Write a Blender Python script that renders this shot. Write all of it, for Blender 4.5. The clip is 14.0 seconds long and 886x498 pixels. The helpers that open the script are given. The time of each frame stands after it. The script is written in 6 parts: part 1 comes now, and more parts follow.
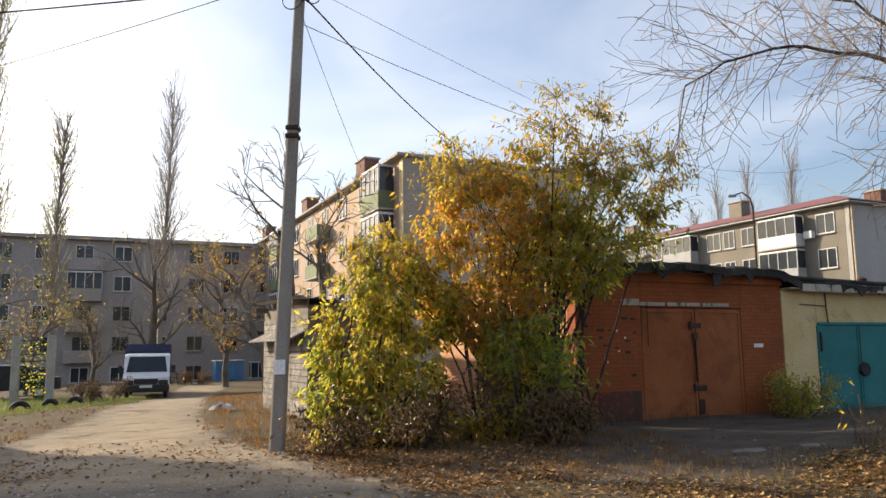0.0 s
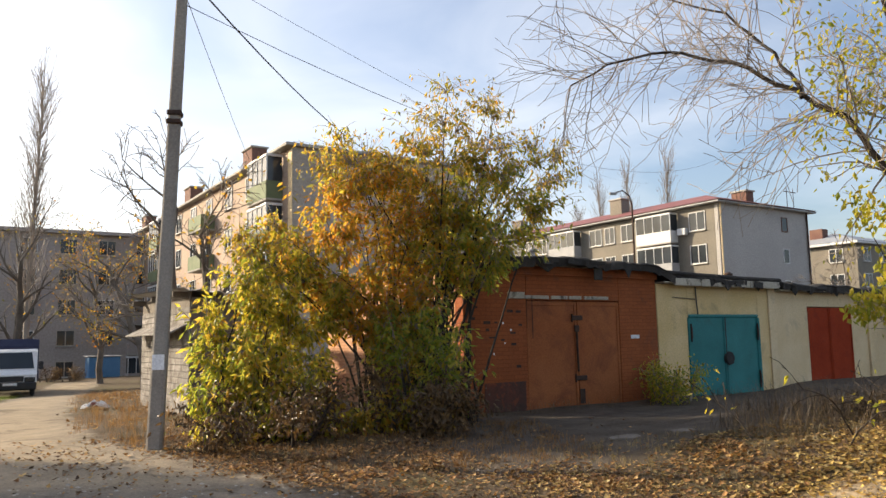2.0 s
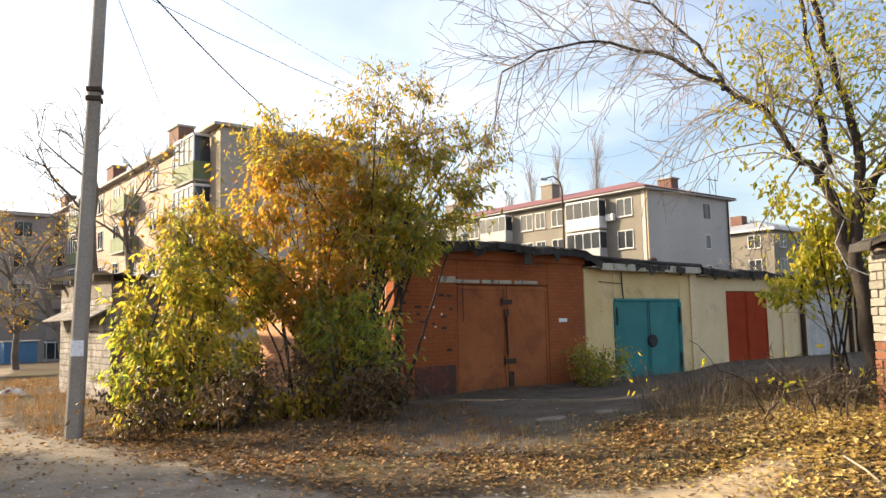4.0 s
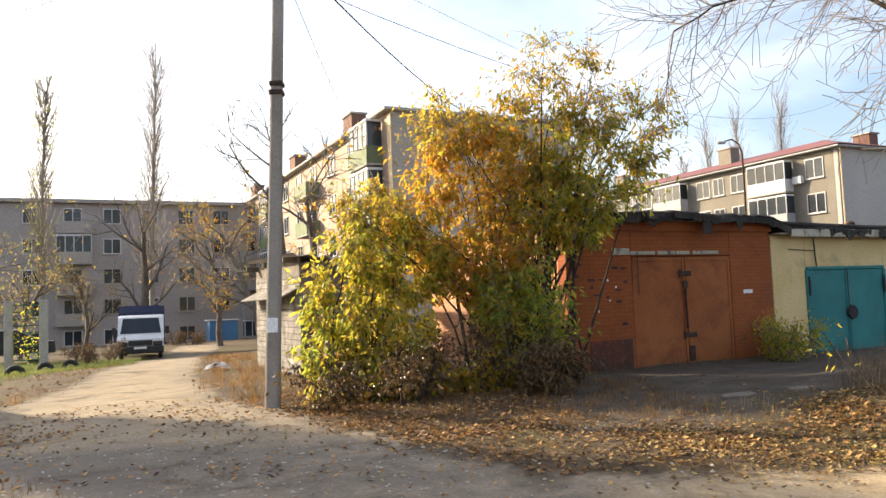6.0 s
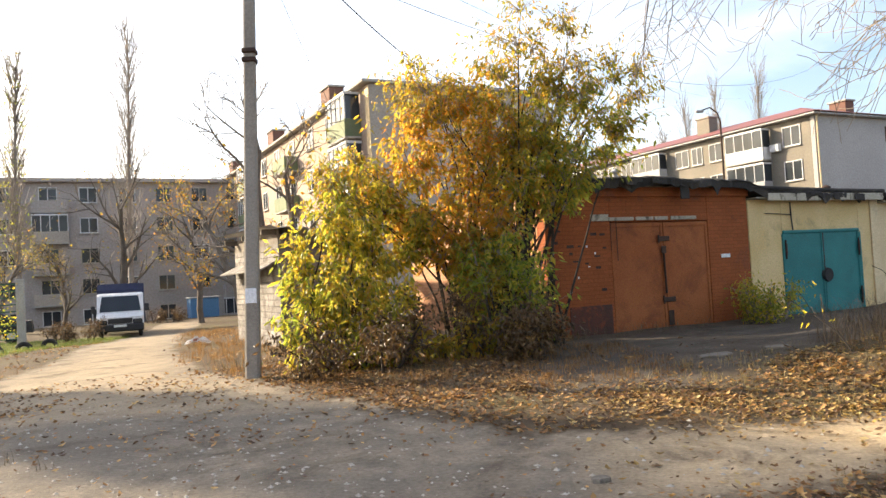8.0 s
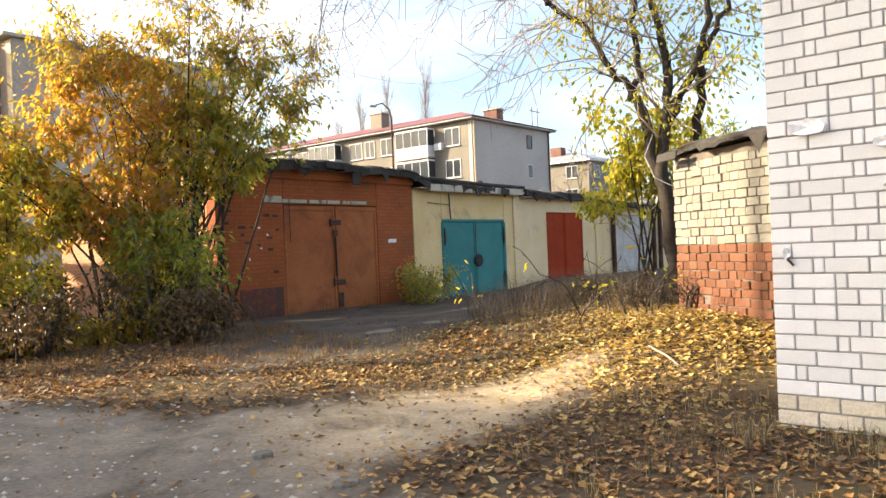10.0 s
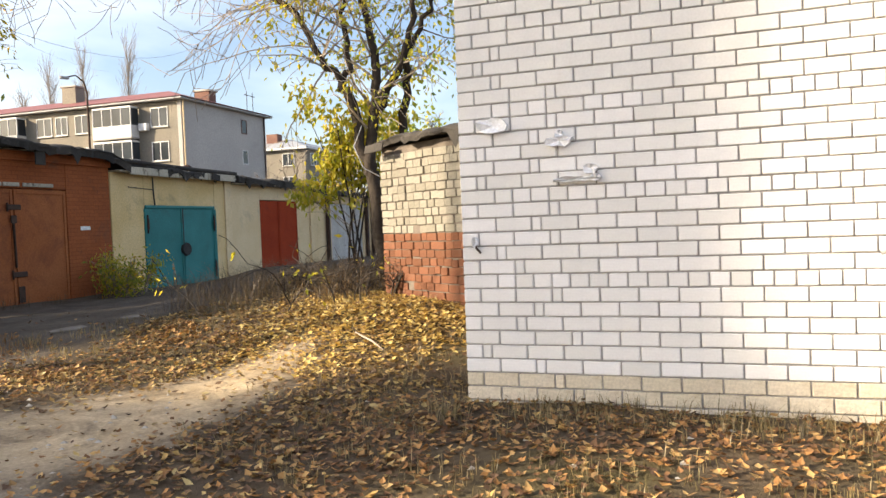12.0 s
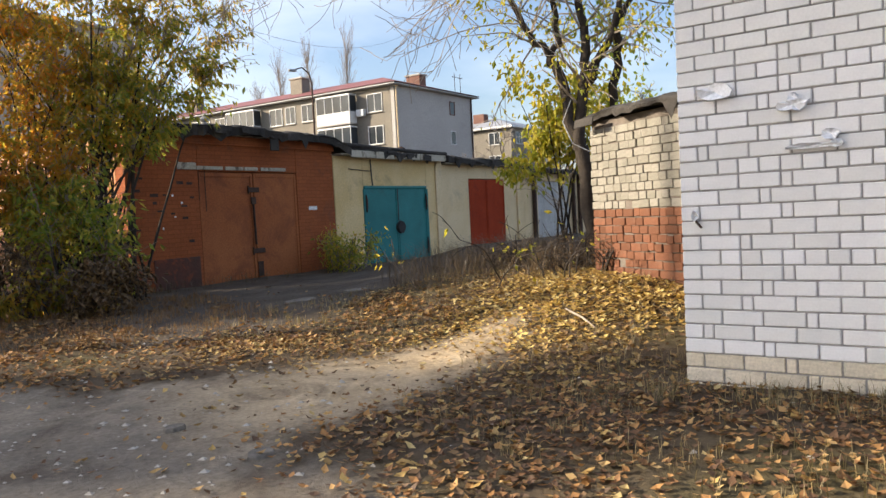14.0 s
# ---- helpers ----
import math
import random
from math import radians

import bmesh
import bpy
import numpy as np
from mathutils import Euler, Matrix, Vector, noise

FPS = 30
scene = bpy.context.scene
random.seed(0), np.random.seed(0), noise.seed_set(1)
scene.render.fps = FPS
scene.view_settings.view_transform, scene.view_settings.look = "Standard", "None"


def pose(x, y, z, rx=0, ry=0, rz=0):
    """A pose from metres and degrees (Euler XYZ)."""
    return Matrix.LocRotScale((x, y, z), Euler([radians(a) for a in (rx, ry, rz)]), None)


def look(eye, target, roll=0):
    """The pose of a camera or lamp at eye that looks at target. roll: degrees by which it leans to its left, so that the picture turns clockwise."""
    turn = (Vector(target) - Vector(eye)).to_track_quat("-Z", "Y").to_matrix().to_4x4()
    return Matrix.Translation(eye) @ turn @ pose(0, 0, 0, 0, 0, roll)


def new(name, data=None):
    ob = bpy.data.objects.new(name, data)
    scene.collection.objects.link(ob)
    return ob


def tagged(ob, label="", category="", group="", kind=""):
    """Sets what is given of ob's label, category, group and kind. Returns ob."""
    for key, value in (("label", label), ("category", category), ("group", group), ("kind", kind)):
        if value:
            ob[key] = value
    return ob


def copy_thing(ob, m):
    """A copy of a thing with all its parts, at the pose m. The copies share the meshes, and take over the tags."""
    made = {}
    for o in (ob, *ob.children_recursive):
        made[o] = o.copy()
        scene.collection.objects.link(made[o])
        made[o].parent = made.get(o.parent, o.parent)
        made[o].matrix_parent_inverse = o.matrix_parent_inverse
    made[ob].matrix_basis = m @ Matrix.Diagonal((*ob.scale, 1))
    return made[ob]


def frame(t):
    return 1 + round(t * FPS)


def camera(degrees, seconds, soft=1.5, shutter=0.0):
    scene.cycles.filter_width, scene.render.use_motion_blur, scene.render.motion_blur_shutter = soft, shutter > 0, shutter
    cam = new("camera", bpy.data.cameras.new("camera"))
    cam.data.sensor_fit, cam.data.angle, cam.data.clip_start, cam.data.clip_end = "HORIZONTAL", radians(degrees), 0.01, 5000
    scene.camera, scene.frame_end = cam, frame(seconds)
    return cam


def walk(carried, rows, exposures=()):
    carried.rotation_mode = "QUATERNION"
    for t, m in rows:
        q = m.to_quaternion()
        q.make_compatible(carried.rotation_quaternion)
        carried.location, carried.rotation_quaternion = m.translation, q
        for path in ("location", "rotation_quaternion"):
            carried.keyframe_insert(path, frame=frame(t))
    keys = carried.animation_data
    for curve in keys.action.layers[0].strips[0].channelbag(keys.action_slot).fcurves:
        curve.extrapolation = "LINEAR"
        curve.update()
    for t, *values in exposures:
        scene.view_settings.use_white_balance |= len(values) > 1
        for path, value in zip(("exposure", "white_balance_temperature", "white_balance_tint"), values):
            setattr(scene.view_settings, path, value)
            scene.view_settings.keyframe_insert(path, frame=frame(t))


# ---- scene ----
cam = camera(60.3, 14.0)
PATH = [
    (0, (-0.130, -0.084, 1.563), (-0.121, 1.900, 1.821), -0.7),
    (0.5, (-0.124, -0.072, 1.564), (-0.103, 1.913, 1.809), -0.7),
    (1, (-0.119, -0.066, 1.561), (-0.056, 1.918, 1.807), -0.9),
    (1.5, (-0.118, -0.071, 1.563), (0.061, 1.907, 1.803), -1.2),
    (2, (-0.115, -0.069, 1.563), (0.180, 1.895, 1.798), -1.1),
    (2.5, (-0.110, -0.066, 1.567), (0.323, 1.874, 1.786), -1.3),
    (2.7, (-0.107, -0.067, 1.568), (0.369, 1.864, 1.781), -1.3),
    (4.8, (-0.086, -0.081, 1.581), (0.351, 1.863, 1.753), -1.3),
    (5, (-0.088, -0.08, 1.58), (0.285, 1.878, 1.749), -1.3),
    (5.5, (-0.094, -0.06, 1.577), (0.109, 1.923, 1.732), -1.7),
    (6, (-0.116, -0.052, 1.565), (-0.086, 1.943, 1.703), -2.2),
    (6.5, (-0.11, -0.039, 1.541), (-0.193, 1.956, 1.666), -2.2),
    (7, (-0.11, -0.037, 1.529), (-0.215, 1.958, 1.63), -2.2),
    (7.2, (-0.104, -0.035, 1.525), (-0.194, 1.96, 1.618), -2.4),
    (9.3, (-0.037, 0.063, 1.335), (0.531, 1.981, 1.352), -2.7),
    (9.5, (-0.027, 0.079, 1.333), (0.633, 1.967, 1.343), -2.4),
    (10, (0.003, 0.108, 1.334), (0.883, 1.904, 1.331), -2.4),
    (10.5, (0.031, 0.11, 1.337), (1.079, 1.813, 1.318), -2.8),
    (11, (0.053, 0.107, 1.335), (1.219, 1.732, 1.298), -2.9),
    (11.5, (0.066, 0.087, 1.334), (1.348, 1.621, 1.282), -2.5),
    (12, (0.098, 0.082, 1.336), (1.561, 1.445, 1.272), -2.2),
    (12.5, (0.109, 0.083, 1.331), (1.716, 1.271, 1.248), -1.8),
    (13, (0.1, 0.102, 1.327), (1.551, 1.475, 1.245), -2.1),
    (13.5, (0.09, 0.112, 1.324), (1.401, 1.619, 1.238), -2.5),
    (14, (0.073, 0.13, 1.32), (1.121, 1.831, 1.222), -2.9),
]
EXPOSURES = [(0, 0.68, 7000, 10), (1.5, 0.72, 7000, 10), (2.5, 0.96, 7400, 10), (5, 1.28, 7450, 10), (6.5, 1.28, 7300, 10), (9.5, 1.62, 7500, 10), (11, 1.6, 7200, 10), (12, 1.25, 7250, 10), (12.5, 1.0, 7500, 10), (13, 0.75, 7500, 10), (13.5, 0.82, 7400, 10), (14, 1.0, 6750, 10)]
walk(cam, [(t, look(eye, target, roll)) for t, eye, target, roll in PATH], EXPOSURES)

# ---- world, sun ----
SUN_AZ, SUN_EL = -58.0, 21.5
world = bpy.data.worlds.new("sky")
scene.world = world
world.use_nodes = True
wn = world.node_tree.nodes
sky = wn.new("ShaderNodeTexSky")
sky.sky_type = "NISHITA"
sky.sun_disc = False
sky.sun_elevation = radians(SUN_EL)
sky.sun_rotation = radians(SUN_AZ)
sky.air_density, sky.dust_density, sky.ozone_density = 1.0, 2.6, 1.0
wn["Background"].inputs["Strength"].default_value = 0.115
# thin white veils of high cloud
sky_at, veil, veil_ramp, veil_mix, veil_gain = wn.new("ShaderNodeTexCoord"), wn.new("ShaderNodeTexNoise"), wn.new("ShaderNodeValToRGB"), wn.new("ShaderNodeMix"), wn.new("ShaderNodeMix")
sky_map = wn.new("ShaderNodeMapping")
sky_map.inputs["Scale"].default_value = (1.0, 1.0, 2.6)
veil.inputs["Scale"].default_value, veil.inputs["Detail"].default_value, veil.inputs["Distortion"].default_value = 2.4, 6.0, 0.6
veil_ramp.color_ramp.elements[0].position, veil_ramp.color_ramp.elements[1].position = 0.36, 0.74
veil_ramp.color_ramp.elements[1].color = (0.6, 0.6, 0.6, 1)
for q in (veil_mix, veil_gain):
    q.data_type = "RGBA"
veil_gain.blend_type = "MULTIPLY"
veil_gain.inputs[0].default_value = 1.0
veil_gain.inputs[7].default_value = (1.0, 1.07, 1.22, 1)
veil_mix.inputs[7].default_value = (6.2, 6.6, 7.4, 1)
wl = world.node_tree.links
wl.new(sky_at.outputs["Generated"], sky_map.inputs["Vector"])
wl.new(sky_map.outputs["Vector"], veil.inputs["Vector"])
wl.new(veil.outputs[0], veil_ramp.inputs["Fac"])
wl.new(sky.outputs["Color"], veil_gain.inputs[6])
wl.new(veil_ramp.outputs["Color"], veil_mix.inputs[0])
wl.new(veil_gain.outputs[2], veil_mix.inputs[6])
wl.new(veil_mix.outputs[2], wn["Background"].inputs["Color"])
sun = new("sun", bpy.data.lights.new("sun", "SUN"))
sun.data.energy, sun.data.angle, sun.data.color = 5.0, radians(1.5), (1.0, 0.88, 0.70)
sun.matrix_world = look((60 * math.sin(radians(SUN_AZ)) * math.cos(radians(SUN_EL)), 60 * math.cos(radians(SUN_AZ)) * math.cos(radians(SUN_EL)), 60 * math.sin(radians(SUN_EL))), (0, 0, 0))

# ---- mesh helpers ----
rng = np.random.default_rng(5)


class Geo:
    """Vertices and faces of one mesh in the making."""

    def __init__(self):
        self.v, self.f, self.m = [], [], []

    def add(self, verts, faces, m=0):
        n = len(self.v)
        self.v.extend(tuple(p) for p in verts)
        self.f.extend(tuple(n + i for i in f) for f in faces)
        self.m.extend([m] * len(faces))
        return self

    def box(self, x0, y0, z0, x1, y1, z1, c=0.0, m=0, rot=None):
        """A box between two corners, its edges cut by c; rot: a matrix about its middle."""
        mid = Vector(((x0 + x1) / 2, (y0 + y1) / 2, (z0 + z1) / 2))
        h = ((x1 - x0) / 2, (y1 - y0) / 2, (z1 - z0) / 2)
        if c <= 0:
            vs = [Vector((sx * h[0], sy * h[1], sz * h[2])) for sx in (-1, 1) for sy in (-1, 1) for sz in (-1, 1)]
            fs = [(0, 1, 3, 2), (4, 6, 7, 5), (0, 4, 5, 1), (2, 3, 7, 6), (0, 2, 6, 4), (1, 5, 7, 3)]
        else:
            vs, fs = chamfered(h, min(c, 0.45 * 2 * min(h)))
        if rot is not None:
            vs = [rot @ v for v in vs]
        return self.add([v + mid for v in vs], fs, m)

    def tube(self, pts, radii, n=6, m=0, cap=True):
        pts = [Vector(p) for p in pts]
        rings, ref = [], None
        for i, p in enumerate(pts):
            d = (pts[min(i + 1, len(pts) - 1)] - pts[max(i - 1, 0)]).normalized()
            if ref is None:
                ref = d.orthogonal().normalized()
            ref = (ref - d * ref.dot(d))
            ref = ref.normalized() if ref.length > 1e-5 else d.orthogonal().normalized()
            b = d.cross(ref)
            r = radii[i] if hasattr(radii, "__len__") else radii
            rings.append([p + (ref * math.cos(2 * math.pi * k / n) + b * math.sin(2 * math.pi * k / n)) * r for k in range(n)])
        fs = []
        for i in range(len(pts) - 1):
            for k in range(n):
                a, b2 = i * n + k, i * n + (k + 1) % n
                fs.append((a, b2, b2 + n, a + n))
        if cap:
            fs.append(tuple(range(n))[::-1])
            fs.append(tuple(range((len(pts) - 1) * n, len(pts) * n)))
        return self.add([p for r in rings for p in r], fs, m)

    def ring(self, centre, axis, big, small, n=20, k=8, arc=1.0, squash=1.0, m=0):
        """A torus about an axis, or an arc of it."""
        q = Vector(axis).to_track_quat("Z", "Y")
        vs, fs = [], []
        steps = n if arc >= 1 else n + 1
        for i in range(steps):
            a = 2 * math.pi * arc * i / n
            for j in range(k):
                b = 2 * math.pi * j / k
                r = big + small * math.cos(b)
                vs.append(Vector(centre) + q @ Vector((r * math.cos(a), r * math.sin(a), small * squash * math.sin(b))))
        for i in range(n if arc >= 1 else n):
            i2 = (i + 1) % steps
            for j in range(k):
                fs.append((i * k + j, i2 * k + j, i2 * k + (j + 1) % k, i * k + (j + 1) % k))
        return self.add(vs, fs, m)

    def mesh(self, name, smooth=False):
        me = bpy.data.meshes.new(name)
        me.from_pydata(self.v, [], self.f)
        if any(self.m):
            me.polygons.foreach_set("material_index", self.m)
        if smooth:
            me.polygons.foreach_set("use_smooth", [True] * len(self.f))
        me.update()
        return me


def chamfered(h, c):
    """A box of half sizes h with cut edges: 24 vertices, 26 faces."""
    vs, idx = [], {}
    for sx in (-1, 1):
        for sy in (-1, 1):
            for sz in (-1, 1):
                s = (sx, sy, sz)
                for a in range(3):
                    idx[s, a] = len(vs)
                    vs.append(Vector([s[k] * (h[k] if k == a else h[k] - c) for k in range(3)]))
    fs = []
    sg = (-1, 1)
    for a in range(3):
        b, d = (a + 1) % 3, (a + 2) % 3
        for s in sg:
            def key(u, w):
                t = [0, 0, 0]
                t[a], t[b], t[d] = s, u, w
                return tuple(t)
            loop = [idx[key(-1, -1), a], idx[key(1, -1), a], idx[key(1, 1), a], idx[key(-1, 1), a]]
            fs.append(loop if s > 0 else loop[::-1])
        for sb in sg:
            for sd in sg:
                def ek(u):
                    t = [0, 0, 0]
                    t[a], t[b], t[d] = u, sb, sd
                    return tuple(t)
                q = [idx[ek(-1), b], idx[ek(1), b], idx[ek(1), d], idx[ek(-1), d]]
                fs.append(q if sb * sd > 0 else q[::-1])
    for sx in sg:
        for sy in sg:
            for sz in sg:
                t = [idx[(sx, sy, sz), k] for k in range(3)]
                fs.append(t if sx * sy * sz > 0 else t[::-1])
    return vs, fs


def put(ob, mats):
    for m in mats if isinstance(mats, (list, tuple)) else [mats]:
        ob.data.materials.append(m)
    return ob


def part(name, geo, mats, parent=None, label="", smooth=False):
    """One mesh object from a Geo, under a thing or a part."""
    ob = put(new(name, geo.mesh(name, smooth)), mats)
    ob.parent = parent
    if label:
        tagged(ob, label)
    return ob


def thing(name, m, label, category, group="", kind=""):
    """An Empty at a thing's base."""
    ob = new(name)
    ob.empty_display_size = 0.2
    ob.matrix_world = m
    return tagged(ob, label, category, group, kind)


def polar(az, r, z=None):
    """A place by its bearing (degrees clockwise from y), distance and height; on the ground where no height is given."""
    x, y = r * math.sin(radians(az)), r * math.cos(radians(az))
    return Vector((x, y, ground_z(x, y) if z is None else z))


# ---- materials ----
def nodes_of(mat):
    mat.use_nodes = True
    nt = mat.node_tree
    return nt, nt.nodes, nt.links


def noise_node(nt, scale, detail=4.0, rough=0.55, coord="Object", dist=0.0):
    tc = nt.nodes.new("ShaderNodeTexCoord")
    n = nt.nodes.new("ShaderNodeTexNoise")
    n.inputs["Scale"].default_value, n.inputs["Detail"].default_value, n.inputs["Roughness"].default_value = scale, detail, rough
    n.inputs["Distortion"].default_value = dist
    nt.links.new(tc.outputs[coord], n.inputs["Vector"])
    return n


def ramp_node(nt, fac, stops):
    r = nt.nodes.new("ShaderNodeValToRGB")
    els = r.color_ramp.elements
    while len(els) < len(stops):
        els.new(0.5)
    for e, (p, c) in zip(els, stops):
        e.position, e.color = p, (*c, 1) if len(c) == 3 else c
    nt.links.new(fac, r.inputs["Fac"])
    return r


def mix_node(nt, fac, a, b, mode="MIX"):
    n = nt.nodes.new("ShaderNodeMix")
    n.data_type, n.blend_type = "RGBA", mode
    for sock, val in ((n.inputs[0], fac), (n.inputs[6], a), (n.inputs[7], b)):
        if hasattr(val, "is_output"):
            nt.links.new(val, sock)
        elif isinstance(val, (int, float)):
            sock.default_value = val
        else:
            sock.default_value = (*val, 1)
    return n.outputs[2]


def bump(nt, height, strength, dist, normal=None):
    b = nt.nodes.new("ShaderNodeBump")
    b.inputs["Strength"].default_value, b.inputs["Distance"].default_value = strength, dist
    nt.links.new(height, b.inputs["Height"])
    if normal is not None:
        nt.links.new(normal, b.inputs["Normal"])
    return b.outputs["Normal"]


def surface(name, c1, c2, rough=0.85, metal=0.0, big=1.2, fine=40.0, relief=0.3, depth=0.01, stain=None, stain_at=(0.55, 0.7), stain_scale=2.0, vary=0.0, spec=0.3, speck=(0.72, 1.12)):
    """A worn surface: two tones on a large scale, grain on a fine one, stains of a third tone, and relief; vary: change from piece to piece."""
    mat = bpy.data.materials.new(name)
    nt, nn, ll = nodes_of(mat)
    p = nn["Principled BSDF"]
    large, grain = noise_node(nt, big, 5), noise_node(nt, fine, 6, 0.65)
    col = mix_node(nt, ramp_node(nt, large.outputs[0], [(0.35, (0, 0, 0)), (0.65, (1, 1, 1))]).outputs[0], c1, c2)
    g = ramp_node(nt, grain.outputs[0], [(0.3, (speck[0],) * 3), (0.7, (speck[1],) * 3)])
    col = mix_node(nt, 1.0, col, g.outputs[0], "MULTIPLY")
    if stain:
        sn = noise_node(nt, stain_scale, 8, 0.7, dist=0.4)
        col = mix_node(nt, ramp_node(nt, sn.outputs[0], [(stain_at[0], (0, 0, 0)), (stain_at[1], (1, 1, 1))]).outputs[0], col, stain)
    if vary:
        oi = nn.new("ShaderNodeObjectInfo")
        lo, hi = 1 - vary, 1 + vary
        v = ramp_node(nt, oi.outputs["Random"], [(0.0, (lo, lo, lo * 0.97)), (1.0, (hi, hi, hi))])
        col = mix_node(nt, 1.0, col, v.outputs[0], "MULTIPLY")
    ll.new(col, p.inputs["Base Color"])
    rr = ramp_node(nt, grain.outputs[0], [(0.2, (rough - 0.1,) * 3), (0.8, (min(1, rough + 0.1),) * 3)])
    ll.new(rr.outputs[0], p.inputs["Roughness"])
    p.inputs["Metallic"].default_value = metal
    p.inputs["Specular IOR Level"].default_value = spec
    if relief:
        ll.new(bump(nt, grain.outputs[0], relief, depth), p.inputs["Normal"])
    return mat


def brick_paint(name, c1, c2, mortar, course=0.077, length=0.26, stain=(0.1, 0.06, 0.05), worn=None):
    """Painted brickwork seen from far: courses as relief, worn paint, soot."""
    mat = surface(name, c1, c2, 0.9, 0, 0.8, 25, 0.2, 0.01, stain, (0.56, 0.8), 0.9)
    nt, nn, ll = nodes_of(mat)
    p = nn["Principled BSDF"]
    tc = nn.new("ShaderNodeTexCoord")
    sep, com = nn.new("ShaderNodeSeparateXYZ"), nn.new("ShaderNodeCombineXYZ")
    ll.new(tc.outputs["Object"], sep.inputs[0])
    add = nn.new("ShaderNodeMath")
    ll.new(sep.outputs[0], add.inputs[0])
    ll.new(sep.outputs[1], add.inputs[1])
    ll.new(add.outputs[0], com.inputs[0])
    ll.new(sep.outputs[2], com.inputs[1])
    br = nn.new("ShaderNodeTexBrick")
    br.inputs["Scale"].default_value = 1.0
    br.inputs["Brick Width"].default_value, br.inputs["Row Height"].default_value = length, course
    br.inputs["Mortar Size"].default_value, br.inputs["Mortar Smooth"].default_value = 0.006, 0.4
    br.inputs["Color1"].default_value, br.inputs["Color2"].default_value = (1, 1, 1, 1), (0.8, 0.8, 0.8, 1)
    br.inputs["Mortar"].default_value = (*mortar, 1)
    ll.new(com.outputs[0], br.inputs["Vector"])
    old = p.inputs["Base Color"].links[0].from_socket
    col = mix_node(nt, 0.75, old, br.outputs["Color"], "MULTIPLY")
    if worn:
        wn2 = noise_node(nt, 3.5, 9, 0.75)
        col = mix_node(nt, ramp_node(nt, wn2.outputs[0], [(0.62, (0, 0, 0)), (0.68, (1, 1, 1))]).outputs[0], col, worn)
    ll.new(col, p.inputs["Base Color"])
    ll.new(bump(nt, br.outputs["Fac"], -0.5, 0.012), p.inputs["Normal"])
    return mat


def foliage(name, stops, light=0.45, rough=0.45, glow=1.45):
    """Leaves whose colour changes from leaf to leaf; some light passes through them."""
    mat = bpy.data.materials.new(name)
    nt, nn, ll = nodes_of(mat)
    p = nn["Principled BSDF"]
    geo = nn.new("ShaderNodeNewGeometry")
    r = ramp_node(nt, geo.outputs["Random Per Island"], stops)
    n = noise_node(nt, 0.9, 3)
    dark = ramp_node(nt, n.outputs[0], [(0.3, (0.75, 0.75, 0.75)), (0.7, (1.15, 1.15, 1.1))])
    col = mix_node(nt, 1.0, r.outputs[0], dark.outputs[0], "MULTIPLY")
    ll.new(col, p.inputs["Base Color"])
    p.inputs["Roughness"].default_value = rough
    p.inputs["Specular IOR Level"].default_value = 0.5
    tr = nn.new("ShaderNodeBsdfTranslucent")
    ll.new(mix_node(nt, 1.0, col, (glow, glow, glow * 0.9), "MULTIPLY"), tr.inputs["Color"])
    mx = nn.new("ShaderNodeMixShader")
    mx.inputs[0].default_value = light
    ll.new(p.outputs[0], mx.inputs[1])
    ll.new(tr.outputs[0], mx.inputs[2])
    ll.new(mx.outputs[0], nn["Material Output"].inputs["Surface"])
    return mat


def glass(name, tint=(0.022, 0.026, 0.03), rough=0.08):
    mat = bpy.data.materials.new(name)
    nt, nn, ll = nodes_of(mat)
    p = nn["Principled BSDF"]
    n = noise_node(nt, 0.35, 2)
    col = ramp_node(nt, n.outputs[0], [(0.35, tint), (0.65, tuple(min(1, c * 2.2) for c in tint))])
    ll.new(col.outputs[0], p.inputs["Base Color"])
    p.inputs["Roughness"].default_value = rough
    p.inputs["Specular IOR Level"].default_value = 0.35
    return mat


M_WHITE_BRICK = surface("white_silicate_brick", (0.70, 0.69, 0.70), (0.79, 0.775, 0.77), 0.9, 0, 2.5, 60, 0.35, 0.004, (0.58, 0.54, 0.48), (0.58, 0.82), 1.6, 0.075, speck=(0.93, 1.05))
M_YELLOW_BRICK = surface("dusty_base_brick", (0.62, 0.545, 0.43), (0.70, 0.63, 0.52), 0.95, 0, 3, 50, 0.5, 0.006, (0.42, 0.34, 0.24), (0.5, 0.75), 4, 0.08)
M_OLD_MORTAR = surface("old_grey_mortar", (0.12, 0.10, 0.085), (0.19, 0.16, 0.135), 0.98, 0, 4, 80, 0.6, 0.006)
M_MORTAR = surface("grey_mortar", (0.34, 0.325, 0.315), (0.45, 0.43, 0.415), 0.98, 0, 4, 80, 0.6, 0.006)
M_CREAM_BRICK = surface("weathered_cream_brick", (0.21, 0.195, 0.165), (0.30, 0.28, 0.24), 0.95, 0, 4, 45, 0.6, 0.008, (0.17, 0.15, 0.125), (0.52, 0.7), 5, 0.13)
M_RED_BRICK = surface("crumbling_red_brick", (0.145, 0.060, 0.034), (0.215, 0.090, 0.05), 0.95, 0, 4, 45, 0.7, 0.01, (0.16, 0.09, 0.065), (0.5, 0.7), 6, 0.18)
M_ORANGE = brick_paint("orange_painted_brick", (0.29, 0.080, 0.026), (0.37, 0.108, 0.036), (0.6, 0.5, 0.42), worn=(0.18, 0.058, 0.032))
